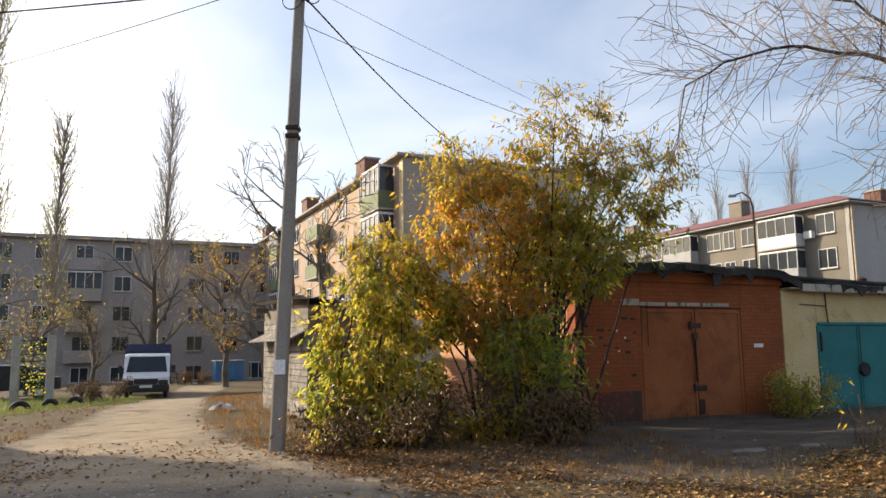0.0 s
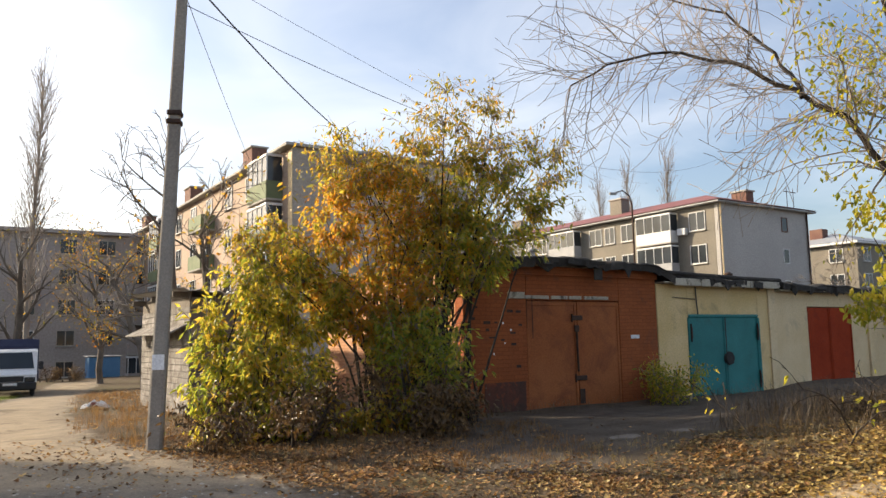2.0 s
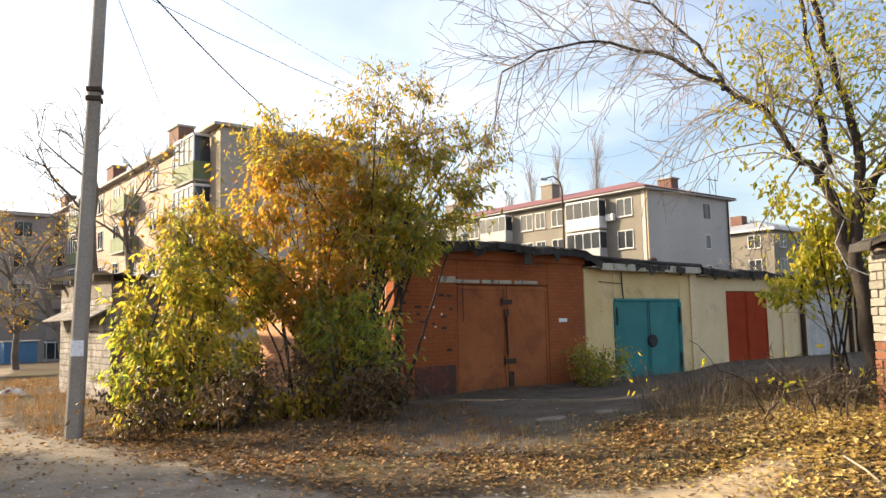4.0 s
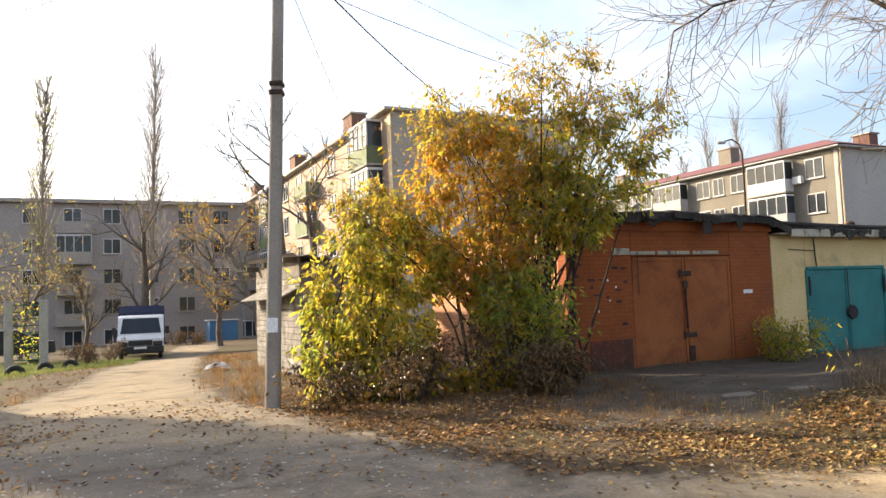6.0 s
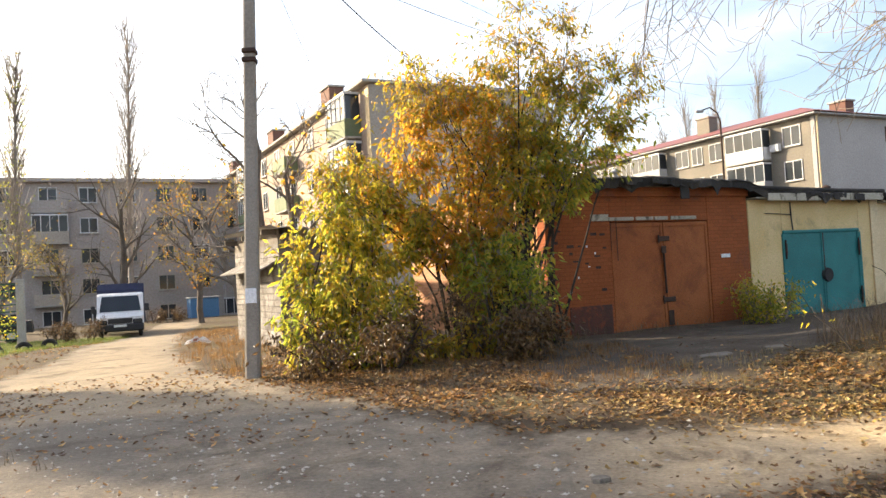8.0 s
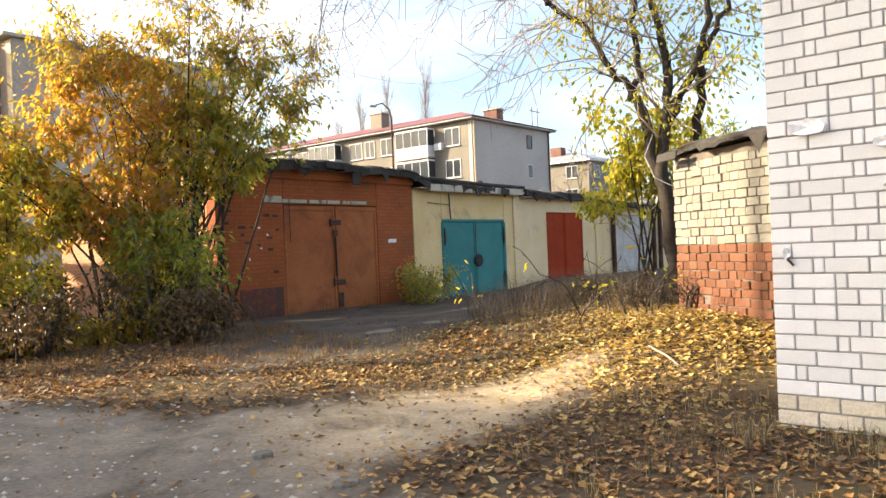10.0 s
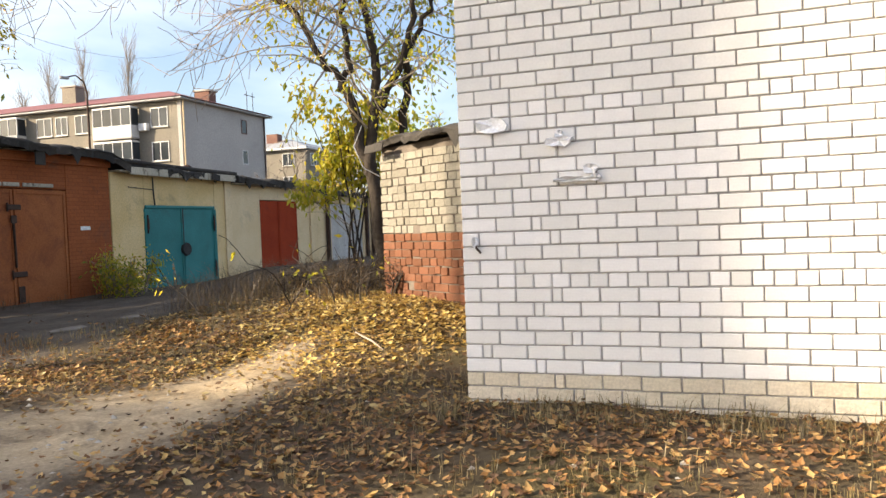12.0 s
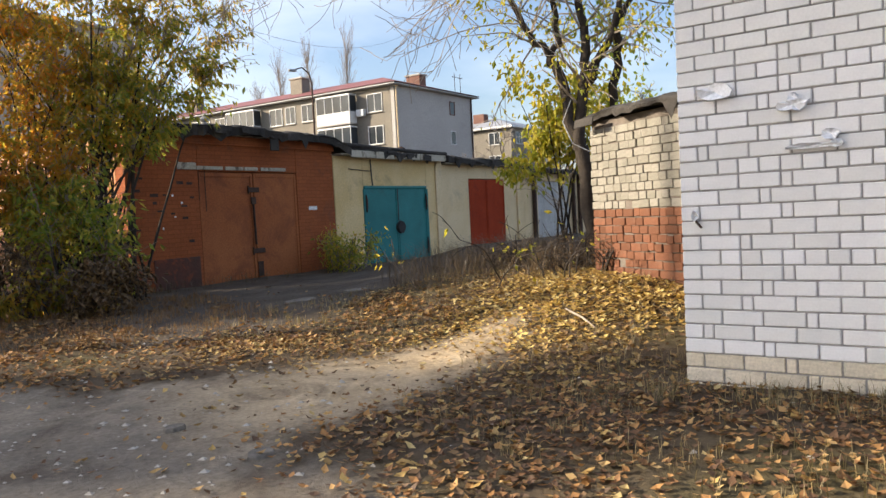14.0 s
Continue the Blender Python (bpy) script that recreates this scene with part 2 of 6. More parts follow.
# orange brick of the side wall, lightened to carry its sunlight
M_SUNLIT_SIDE_BRICK = brick_paint("sunlit_orange_brick", (0.52, 0.25, 0.13), (0.64, 0.36, 0.21), (0.6, 0.5, 0.42), stain=(0.36, 0.16, 0.09))
M_FOOT = surface("sooty_render", (0.13, 0.05, 0.035), (0.085, 0.048, 0.038), 0.95, 0, 2.5, 30, 0.4, 0.006, (0.24, 0.065, 0.03), (0.55, 0.65), 4.0)
M_ORANGE_GATE = surface("orange_painted_steel", (0.32, 0.105, 0.042), (0.39, 0.138, 0.056), 0.85, 0, 0.9, 30, 0.15, 0.004, (0.16, 0.055, 0.032), (0.5, 0.75), 1.3, spec=0.1)
M_CREAM = surface("cream_limewash", (0.66, 0.47, 0.215), (0.76, 0.58, 0.32), 0.95, 0, 0.9, 30, 0.4, 0.01, (0.34, 0.26, 0.15), (0.57, 0.75), 1.3)
M_PALE = surface("pale_plaster", (0.70, 0.53, 0.31), (0.78, 0.62, 0.40), 0.95, 0, 1.1, 30, 0.4, 0.01, (0.38, 0.31, 0.22), (0.56, 0.78), 1.5)
M_TEAL = surface("teal_painted_steel", (0.02, 0.165, 0.165), (0.03, 0.215, 0.215), 0.6, 0, 1.2, 30, 0.12, 0.004, (0.03, 0.09, 0.085), (0.58, 0.8), 1.5, spec=0.25)
M_RED_GATE = surface("oxide_red_steel", (0.29, 0.036, 0.012), (0.36, 0.048, 0.016), 0.75, 0, 1.3, 30, 0.15, 0.004, (0.15, 0.03, 0.02), (0.58, 0.8), 1.4, spec=0.1)
M_GREY_BOARD = surface("silver_grey_boards", (0.42, 0.41, 0.41), (0.52, 0.51, 0.50), 0.85, 0, 2, 20, 0.4, 0.01, (0.24, 0.22, 0.2), (0.6, 0.75), 3, 0.1)
M_BITUMEN = surface("old_bitumen_felt", (0.035, 0.032, 0.03), (0.07, 0.062, 0.055), 0.95, 0, 1.5, 25, 0.7, 0.02, (0.16, 0.14, 0.12), (0.6, 0.72), 3)
M_CONCRETE = surface("weathered_concrete", (0.36, 0.34, 0.31), (0.46, 0.44, 0.40), 0.92, 0, 1.5, 35, 0.4, 0.006, (0.22, 0.2, 0.18), (0.6, 0.78), 2.5)
M_DUSTY = surface("dusty_broken_concrete", (0.15, 0.13, 0.11), (0.23, 0.205, 0.175), 0.97, 0, 3, 40, 0.6, 0.008, (0.10, 0.082, 0.066), (0.5, 0.65), 5)
M_SLAB = surface("pale_concrete_edge", (0.40, 0.36, 0.29), (0.52, 0.47, 0.38), 0.95, 0, 2, 30, 0.5, 0.01, (0.12, 0.1, 0.08), (0.52, 0.62), 3)
M_RUST = surface("dark_rusty_iron", (0.05, 0.035, 0.03), (0.10, 0.06, 0.045), 0.8, 0.4, 5, 60, 0.4, 0.004)
M_RUBBER = surface("black_rubber", (0.025, 0.025, 0.026), (0.045, 0.043, 0.042), 0.85, 0, 5, 60, 0.3, 0.004)
M_CABLE = surface("black_cable", (0.03, 0.03, 0.032), (0.05, 0.05, 0.05), 0.6, 0, 5, 60, 0)
M_BARK = surface("grey_brown_bark", (0.032, 0.025, 0.02), (0.062, 0.049, 0.04), 0.95, 0, 2, 18, 0.9, 0.03, (0.03, 0.024, 0.02), (0.55, 0.7), 5)
M_TWIG = surface("pale_twigs", (0.28, 0.23, 0.18), (0.36, 0.30, 0.24), 0.9, 0, 2, 30, 0.2, 0.005)
# bark of far trees, lightened to put haze into its colour
M_HAZED_BARK = surface("hazed_brown_bark", (0.12, 0.10, 0.082), (0.19, 0.16, 0.135), 0.95, 0, 2, 18, 0.7, 0.03)
M_POPLAR = surface("poplar_twigs", (0.27, 0.23, 0.20), (0.34, 0.30, 0.26), 0.9, 0, 2, 20, 0.2, 0.01)
M_PAPER = surface("torn_white_paper", (0.80, 0.81, 0.84), (0.86, 0.87, 0.9), 0.9, 0, 8, 40, 0.4, 0.005, (0.5, 0.46, 0.4), (0.6, 0.75), 9)
M_WHITE = surface("white_paint", (0.72, 0.72, 0.72), (0.8, 0.8, 0.8), 0.45, 0, 2, 20, 0.05, 0.003, (0.5, 0.47, 0.42), (0.62, 0.85), 2)
M_NAVY = surface("navy_tarpaulin", (0.02, 0.025, 0.06), (0.035, 0.04, 0.08), 0.7, 0, 2, 30, 0.3, 0.01)
M_BLACK = surface("black_plastic", (0.02, 0.02, 0.022), (0.035, 0.035, 0.037), 0.5, 0, 4, 40, 0.1, 0.003)
M_BLUE = surface("blue_painted_steel", (0.05, 0.16, 0.32), (0.07, 0.2, 0.38), 0.6, 0, 1, 20, 0.2, 0.01)
M_GREEN = surface("dark_green_steel", (0.03, 0.10, 0.07), (0.05, 0.13, 0.09), 0.7, 0, 2, 20, 0.2, 0.005)
M_GREEN_PANEL = surface("green_balcony_panel", (0.14, 0.18, 0.10), (0.2, 0.23, 0.13), 0.8, 0, 1, 20, 0.2, 0.01)
M_SLATE = surface("grey_asbestos_sheet", (0.36, 0.36, 0.37), (0.46, 0.46, 0.46), 0.9, 0, 1, 20, 0.3, 0.01, (0.2, 0.2, 0.19), (0.6, 0.75), 2)
M_CLOD = surface("dark_clod", (0.06, 0.04, 0.028), (0.1, 0.066, 0.045), 0.95, 0, 8, 60, 0.8, 0.01)
M_SHED = surface("whitewashed_boards", (0.20, 0.185, 0.175), (0.30, 0.28, 0.265), 0.95, 0, 2, 25, 0.4, 0.01, (0.11, 0.095, 0.085), (0.46, 0.6), 3, 0.25)
M_B1 = surface("tan_house_brick", (0.42, 0.31, 0.24), (0.50, 0.38, 0.30), 0.95, 0, 0.25, 6, 0.3, 0.02, (0.36, 0.24, 0.16), (0.55, 0.7), 0.6)
M_GREY_RENDER = surface("grey_render", (0.38, 0.335, 0.285), (0.45, 0.40, 0.345), 0.95, 0, 0.25, 8, 0.3, 0.02, (0.32, 0.275, 0.235), (0.55, 0.75), 0.5)
M_B2 = surface("cream_house_wall", (0.20, 0.18, 0.15), (0.27, 0.24, 0.195), 0.95, 0, 0.25, 8, 0.3, 0.02, (0.26, 0.22, 0.18), (0.55, 0.75), 0.5)
M_B2_END = surface("cool_grey_render", (0.40, 0.375, 0.355), (0.47, 0.445, 0.42), 0.95, 0, 0.25, 8, 0.3, 0.02, (0.33, 0.31, 0.295), (0.55, 0.75), 0.5)
M_POLE = surface("grey_brown_concrete", (0.26, 0.23, 0.20), (0.34, 0.31, 0.275), 0.92, 0, 1.5, 35, 0.4, 0.006, (0.2, 0.18, 0.16), (0.6, 0.78), 2.5)
M_SHED_DARK = surface("dark_shaded_weathered_boards", (0.15, 0.125, 0.105), (0.22, 0.19, 0.16), 0.95, 0, 2, 25, 0.4, 0.01, (0.08, 0.065, 0.055), (0.55, 0.7), 3, 0.2)
M_BACK = surface("brown_grey_brick", (0.37, 0.325, 0.30), (0.43, 0.38, 0.35), 0.95, 0, 0.2, 6, 0.3, 0.02, (0.32, 0.275, 0.25), (0.55, 0.75), 0.4)
M_ROOF_RED = surface("red_metal_roof", (0.20, 0.07, 0.065), (0.26, 0.10, 0.09), 0.6, 0, 0.5, 8, 0.1, 0.01, (0.2, 0.09, 0.08), (0.6, 0.8), 1)
M_ROOF_GREY = surface("grey_metal_roof", (0.30, 0.31, 0.33), (0.36, 0.37, 0.39), 0.5, 0, 0.5, 8, 0.1, 0.01)
M_CHIMNEY = surface("brown_chimney_brick", (0.15, 0.075, 0.06), (0.2, 0.11, 0.085), 0.95, 0, 0.8, 10, 0.3, 0.02)
M_PANE = glass("window_glass")
M_SCREEN = glass("windscreen_glass", (0.02, 0.025, 0.03), 0.05)
M_FRAME = surface("white_window_frame", (0.66, 0.66, 0.66), (0.76, 0.76, 0.76), 0.6, 0, 1, 10, 0.05, 0.003)
M_STONE = surface("pale_stones", (0.36, 0.33, 0.29), (0.46, 0.43, 0.38), 0.95, 0, 6, 40, 0.5, 0.01)

L_YELLOWGREEN = foliage("yellow_green_leaves", [(0.0, (0.13, 0.16, 0.03)), (0.35, (0.30, 0.29, 0.04)), (0.7, (0.52, 0.43, 0.06)), (1.0, (0.52, 0.31, 0.055))], 0.6)
L_ORANGE = foliage("orange_brown_leaves", [(0.0, (0.2, 0.19, 0.035)), (0.3, (0.40, 0.29, 0.045)), (0.7, (0.54, 0.29, 0.04)), (1.0, (0.45, 0.18, 0.035))], 0.66)
L_GREEN = foliage("dark_green_leaves", [(0.0, (0.15, 0.20, 0.04)), (0.45, (0.30, 0.31, 0.055)), (0.8, (0.46, 0.38, 0.06)), (1.0, (0.54, 0.34, 0.05))], 0.66)
L_OLIVE = foliage("olive_leaves", [(0.0, (0.17, 0.18, 0.04)), (0.4, (0.33, 0.28, 0.05)), (0.75, (0.48, 0.33, 0.05)), (1.0, (0.48, 0.25, 0.045))], 0.66)
L_FRESH = foliage("green_leaves", [(0.0, (0.14, 0.21, 0.04)), (0.4, (0.27, 0.33, 0.055)), (0.8, (0.46, 0.42, 0.07)), (1.0, (0.54, 0.40, 0.065))], 0.68)
L_LEMON = foliage("lemon_leaves", [(0.0, (0.22, 0.25, 0.03)), (0.5, (0.42, 0.38, 0.04)), (1.0, (0.52, 0.40, 0.05))], 0.55)
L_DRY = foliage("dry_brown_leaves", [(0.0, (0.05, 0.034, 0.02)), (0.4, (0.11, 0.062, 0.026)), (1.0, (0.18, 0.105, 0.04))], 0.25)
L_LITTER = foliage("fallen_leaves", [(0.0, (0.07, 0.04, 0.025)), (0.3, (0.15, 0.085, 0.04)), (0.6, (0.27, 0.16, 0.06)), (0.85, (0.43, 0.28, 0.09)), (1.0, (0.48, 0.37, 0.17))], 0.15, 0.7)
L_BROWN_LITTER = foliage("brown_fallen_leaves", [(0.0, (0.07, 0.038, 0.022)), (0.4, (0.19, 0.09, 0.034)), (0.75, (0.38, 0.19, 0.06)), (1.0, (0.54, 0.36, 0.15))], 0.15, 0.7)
# carpet leaves, their colour brightened to add to the sun on them
L_SUNLIT_LITTER = foliage("sunlit_yellow_fallen_leaves", [(0.0, (0.16, 0.09, 0.04)), (0.3, (0.40, 0.25, 0.08)), (0.7, (0.64, 0.45, 0.13)), (1.0, (0.70, 0.57, 0.26))], 0.2, 0.5)
L_WEED = foliage("brown_weeds", [(0.0, (0.05, 0.04, 0.025)), (0.6, (0.11, 0.08, 0.045)), (1.0, (0.2, 0.15, 0.08))], 0.2)
L_STALK = foliage("dry_weed_stalks", [(0.0, (0.05, 0.036, 0.024)), (0.5, (0.11, 0.074, 0.044)), (1.0, (0.24, 0.165, 0.09))], 0.25)
L_GRASS = foliage("dry_grass", [(0.0, (0.10, 0.085, 0.035)), (0.5, (0.22, 0.165, 0.08)), (1.0, (0.34, 0.26, 0.13))], 0.3)
L_RUSSET = foliage("russet_grass", [(0.0, (0.11, 0.058, 0.022)), (0.5, (0.23, 0.115, 0.036)), (1.0, (0.34, 0.19, 0.07))], 0.3)
L_GREENGRASS = foliage("green_grass", [(0.0, (0.08, 0.13, 0.025)), (0.6, (0.16, 0.22, 0.04)), (1.0, (0.30, 0.27, 0.08))], 0.3)

# ---- ground ----
SPOTS = [(0, 0, 0), (0, 4, 0.04), (0, 8, 0.05), (-3, 11, 0.15), (0.5, 11, 0.16), (2.3, 14, 0.18), (3, 6, 0.06), (4.1, 3.6, 0.1), (5, 1.2, 0.08), (6.4, 6.5, 0.5), (7, 9, 0.5),
         (9, 12, 0.4), (10, 17, 0.13), (13, 18, 0.3), (5.5, 14, 0.15), (-5.6, 19, 0.08), (-14, 35.5, -0.47), (-16, 28, -0.3), (-10, 15, 0), (-7, 10, 0), (0, 30, 0), (0, 76, -2), (-40, 70, -2),
         (40, 76, -2), (-30, 30, -0.5), (30, 20, 0.3), (-20, 0, 0), (20, 0, 0.3), (0, -20, 0)]


def ground_z(x, y):
    x, y = np.asarray(x, float), np.asarray(y, float)
    top, low = 0, 0
    for a, b, h in SPOTS:
        w = 1 / ((x - a) ** 2 + (y - b) ** 2 + 0.8) ** 1.6
        top, low = top + w * h, low + w
    z = top / low
    far = np.clip((np.hypot(x, y) - 90) / 120, 0, 1)
    z = z * (1 - far) - 2.2 * far
    near = np.clip(1 - np.hypot(x, y) / 40, 0, 1)
    z = z + near * (0.025 * np.sin(1.7 * x + 0.6 * y) * np.sin(1.3 * y - 0.4 * x) + 0.012 * np.sin(4.1 * x - 1.1) * np.sin(3.7 * y + 0.5))
    return float(z) if z.ndim == 0 else z


def way_distance(x, y, line):
    best = np.full(np.shape(x), 1e9)
    for (ax, ay), (bx, by) in zip(line, line[1:]):
        dx, dy = bx - ax, by - ay
        k = np.clip(((x - ax) * dx + (y - ay) * dy) / (dx * dx + dy * dy), 0, 1)
        best = np.minimum(best, np.hypot(x - ax - k * dx, y - ay - k * dy))
    return best


# way points with the half width of the bare earth there
TRACK = [(-13.5, 44, 1.2), (-11.2, 33, 1.25), (-6.9, 17.5, 1.3), (-5.4, 11.8, 1.9), (-2.6, 7.6, 2.1), (-0.7, 5.0, 2.2), (-0.5, 2, 2.2), (-0.5, -20, 2.4)]
BRANCH = [(-0.5, 5.4, 1.4), (1.5, 5.3, 1.0), (2.8, 5.5, 0.75), (3.8, 5.9, 0.5), (4.5, 6.2, 0.2)]


def way_mask(x, y, line, soft):
    """1 inside a way, falling to 0 over the soft edge."""
    best = np.zeros(np.shape(x))
    for (ax, ay, aw), (bx, by, bw) in zip(line, line[1:]):
        dx, dy = bx - ax, by - ay
        k = np.clip(((x - ax) * dx + (y - ay) * dy) / (dx * dx + dy * dy), 0, 1)
        best = np.maximum(best, np.clip((aw + (bw - aw) * k + 0.35 - np.hypot(x - ax - k * dx, y - ay - k * dy)) / soft, 0, 1))
    return best


def road_mask(x, y):
    """1 on the bare tracks, falling to 0 beside them."""
    return np.maximum(way_mask(x, y, TRACK, 0.8), way_mask(x, y, BRANCH, 0.7))


def sunlit_sand_mask(x, y):
    """Trodden earth painted pale as sunlit: the branch, and the track beyond the bend."""
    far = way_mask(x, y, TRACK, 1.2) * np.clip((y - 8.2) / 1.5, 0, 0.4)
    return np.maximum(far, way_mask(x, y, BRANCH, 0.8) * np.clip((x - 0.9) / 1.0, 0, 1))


def lines_from(marks, counts):
    return np.concatenate([np.linspace(a, b, n, endpoint=False) for a, b, n in zip(marks, marks[1:], counts)] + [[marks[-1]]])


gx = lines_from([-900, -200, -60, -18, 12, 30, 80, 200, 900], [8, 18, 50, 200, 40, 20, 12, 8])
gy = lines_from([-900, -100, -12, 0, 20, 45, 100, 200, 900], [8, 14, 20, 150, 90, 40, 12, 8])
GX, GY = np.meshgrid(gx, gy)
GZ = ground_z(GX, GY)
ground_mesh = bpy.data.meshes.new("ground")
nx, ny = len(gx), len(gy)
ids = np.arange(nx * ny).reshape(ny, nx)
quads = np.stack([ids[:-1, :-1], ids[:-1, 1:], ids[1:, 1:], ids[1:, :-1]], -1).reshape(-1, 4)
ground_mesh.from_pydata(np.stack([GX, GY, GZ], -1).reshape(-1, 3).tolist(), [], quads.tolist())
ground_mesh.polygons.foreach_set("use_smooth", [True] * len(quads))
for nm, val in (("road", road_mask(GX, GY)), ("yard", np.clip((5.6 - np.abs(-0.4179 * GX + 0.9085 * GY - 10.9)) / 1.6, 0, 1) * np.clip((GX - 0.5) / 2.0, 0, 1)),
                ("sunlit_sand", sunlit_sand_mask(GX, GY)), ("lawn", np.clip((3.2 - way_distance(GX, GY, [(-19, 17), (-13.8, 20), (-14.2, 27), (-14.5, 33)])) / 1.5, 0, 1))):
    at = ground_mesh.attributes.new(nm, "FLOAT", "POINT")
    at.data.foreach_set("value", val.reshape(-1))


def ground_material():
    mat = bpy.data.materials.new("dirt_and_grass")
    nt, nn, ll = nodes_of(mat)
    p = nn["Principled BSDF"]
    road, lawn = nn.new("ShaderNodeAttribute"), nn.new("ShaderNodeAttribute")
    road.attribute_name, lawn.attribute_name = "road", "lawn"
    big, mid, fine = noise_node(nt, 0.35, 5), noise_node(nt, 2.2, 8, 0.7), noise_node(nt, 28, 8, 0.75)
    dirt = mix_node(nt, ramp_node(nt, mid.outputs[0], [(0.35, (0, 0, 0)), (0.65, (1, 1, 1))]).outputs[0], (0.17, 0.145, 0.118), (0.32, 0.27, 0.21))
    sunlit_sand, pale = nn.new("ShaderNodeAttribute"), noise_node(nt, 1.4, 6, 0.6)
    sunlit_sand.attribute_name = "sunlit_sand"
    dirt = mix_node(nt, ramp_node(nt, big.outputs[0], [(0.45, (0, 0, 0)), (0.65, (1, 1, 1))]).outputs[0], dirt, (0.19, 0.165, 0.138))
    # brighter, warmer earth that puts the lit strip into the colour
    sunlit_earth = mix_node(nt, ramp_node(nt, pale.outputs[0], [(0.35, (0, 0, 0)), (0.65, (1, 1, 1))]).outputs[0], (0.42, 0.32, 0.20), (0.64, 0.50, 0.33))
    dirt = mix_node(nt, sunlit_sand.outputs["Fac"], dirt, sunlit_earth)
    soil = mix_node(nt, ramp_node(nt, mid.outputs[0], [(0.3, (0, 0, 0)), (0.7, (1, 1, 1))]).outputs[0], (0.075, 0.055, 0.038), (0.15, 0.11, 0.07))
    soil = mix_node(nt, ramp_node(nt, big.outputs[0], [(0.5, (0, 0, 0)), (0.62, (1, 1, 1))]).outputs[0], soil, (0.11, 0.09, 0.045))
    grass = mix_node(nt, ramp_node(nt, mid.outputs[0], [(0.35, (0, 0, 0)), (0.65, (1, 1, 1))]).outputs[0], (0.09, 0.11, 0.03), (0.2, 0.19, 0.07))
    edge = nn.new("ShaderNodeMath")
    edge.operation = "ADD"
    off = nn.new("ShaderNodeMath")
    off.operation = "MULTIPLY_ADD"
    ll.new(mid.outputs[0], off.inputs[0])
    off.inputs[1].default_value, off.inputs[2].default_value = 1.3, -0.65
    ll.new(road.outputs["Fac"], edge.inputs[0])
    ll.new(off.outputs[0], edge.inputs[1])
    k = ramp_node(nt, edge.outputs[0], [(0.3, (0, 0, 0)), (0.7, (1, 1, 1))])
    col = mix_node(nt, lawn.outputs["Fac"], soil, grass)
    col = mix_node(nt, k.outputs[0], col, dirt)
    yard = nn.new("ShaderNodeAttribute")
    yard.attribute_name = "yard"
    edge2 = nn.new("ShaderNodeMath")
    ll.new(yard.outputs["Fac"], edge2.inputs[0])
    ll.new(off.outputs[0], edge2.inputs[1])
    damp = mix_node(nt, ramp_node(nt, mid.outputs[0], [(0.35, (0, 0, 0)), (0.65, (1, 1, 1))]).outputs[0], (0.07, 0.057, 0.047), (0.135, 0.113, 0.094))
    col = mix_node(nt, ramp_node(nt, edge2.outputs[0], [(0.25, (0, 0, 0)), (0.75, (0.9, 0.9, 0.9))]).outputs[0], col, damp)
    ruts = noise_node(nt, 0.9, 6, 0.65, dist=1.2)
    col = mix_node(nt, ramp_node(nt, ruts.outputs[0], [(0.52, (0, 0, 0)), (0.68, (0.75, 0.75, 0.75))]).outputs[0], col, (0.105, 0.08, 0.058))
    g = ramp_node(nt, fine.outputs[0], [(0.3, (0.62, 0.62, 0.62)), (0.7, (1.2, 1.2, 1.2))])
    ll.new(mix_node(nt, 1.0, col, g.outputs[0], "MULTIPLY"), p.inputs["Base Color"])
    p.inputs["Roughness"].default_value = 0.97
    p.inputs["Specular IOR Level"].default_value = 0.15
    n1 = bump(nt, mid.outputs[0], 0.5, 0.06)
    ll.new(bump(nt, fine.outputs[0], 0.8, 0.02, n1), p.inputs["Normal"])
    return mat


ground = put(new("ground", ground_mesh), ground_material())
tagged(ground, "bare earth ground with trodden dirt tracks and dry soil", "ground", kind="structure")

# ---- the grid of the quarter: garages and houses stand along it ----
GRID = 24.7
U, V = Vector((math.cos(radians(GRID)), math.sin(radians(GRID)), 0)), Vector((-math.sin(radians(GRID)), math.cos(radians(GRID)), 0))
ROW = 11.75


def grid_pose(s, m, z=0.0):
    q = U * s + V * m
    return pose(q.x, q.y, z, 0, 0, GRID)


# ---- garages ----
def shell(parent, width, deep, z0, z1, opening, mat, wall_label="", flank=None):
    """Front wall with an opening (x0, x1, top), side and back walls."""
    x0, x1, top = opening
    t = 0.26
    part("front_wall", Geo().box(0, 0, z0 - 0.5, x0, t, z1, 0.01), mat, parent, wall_label)
    part("front_wall", Geo().box(x1, 0, z0 - 0.5, width, t, z1, 0.01), mat, parent, wall_label)
    part("front_wall", Geo().box(x0, 0.002, top, x1, t, z1, 0.01), mat, parent, wall_label)
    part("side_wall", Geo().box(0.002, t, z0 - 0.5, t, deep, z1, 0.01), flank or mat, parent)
    part("side_wall", Geo().box(width - t, t, z0 - 0.5, width - 0.002, deep, z1, 0.01), mat, parent)
    part("back_wall", Geo().box(t, deep - t, z0 - 0.5, width - t, deep - 0.002, z1, 0.01), mat, parent)


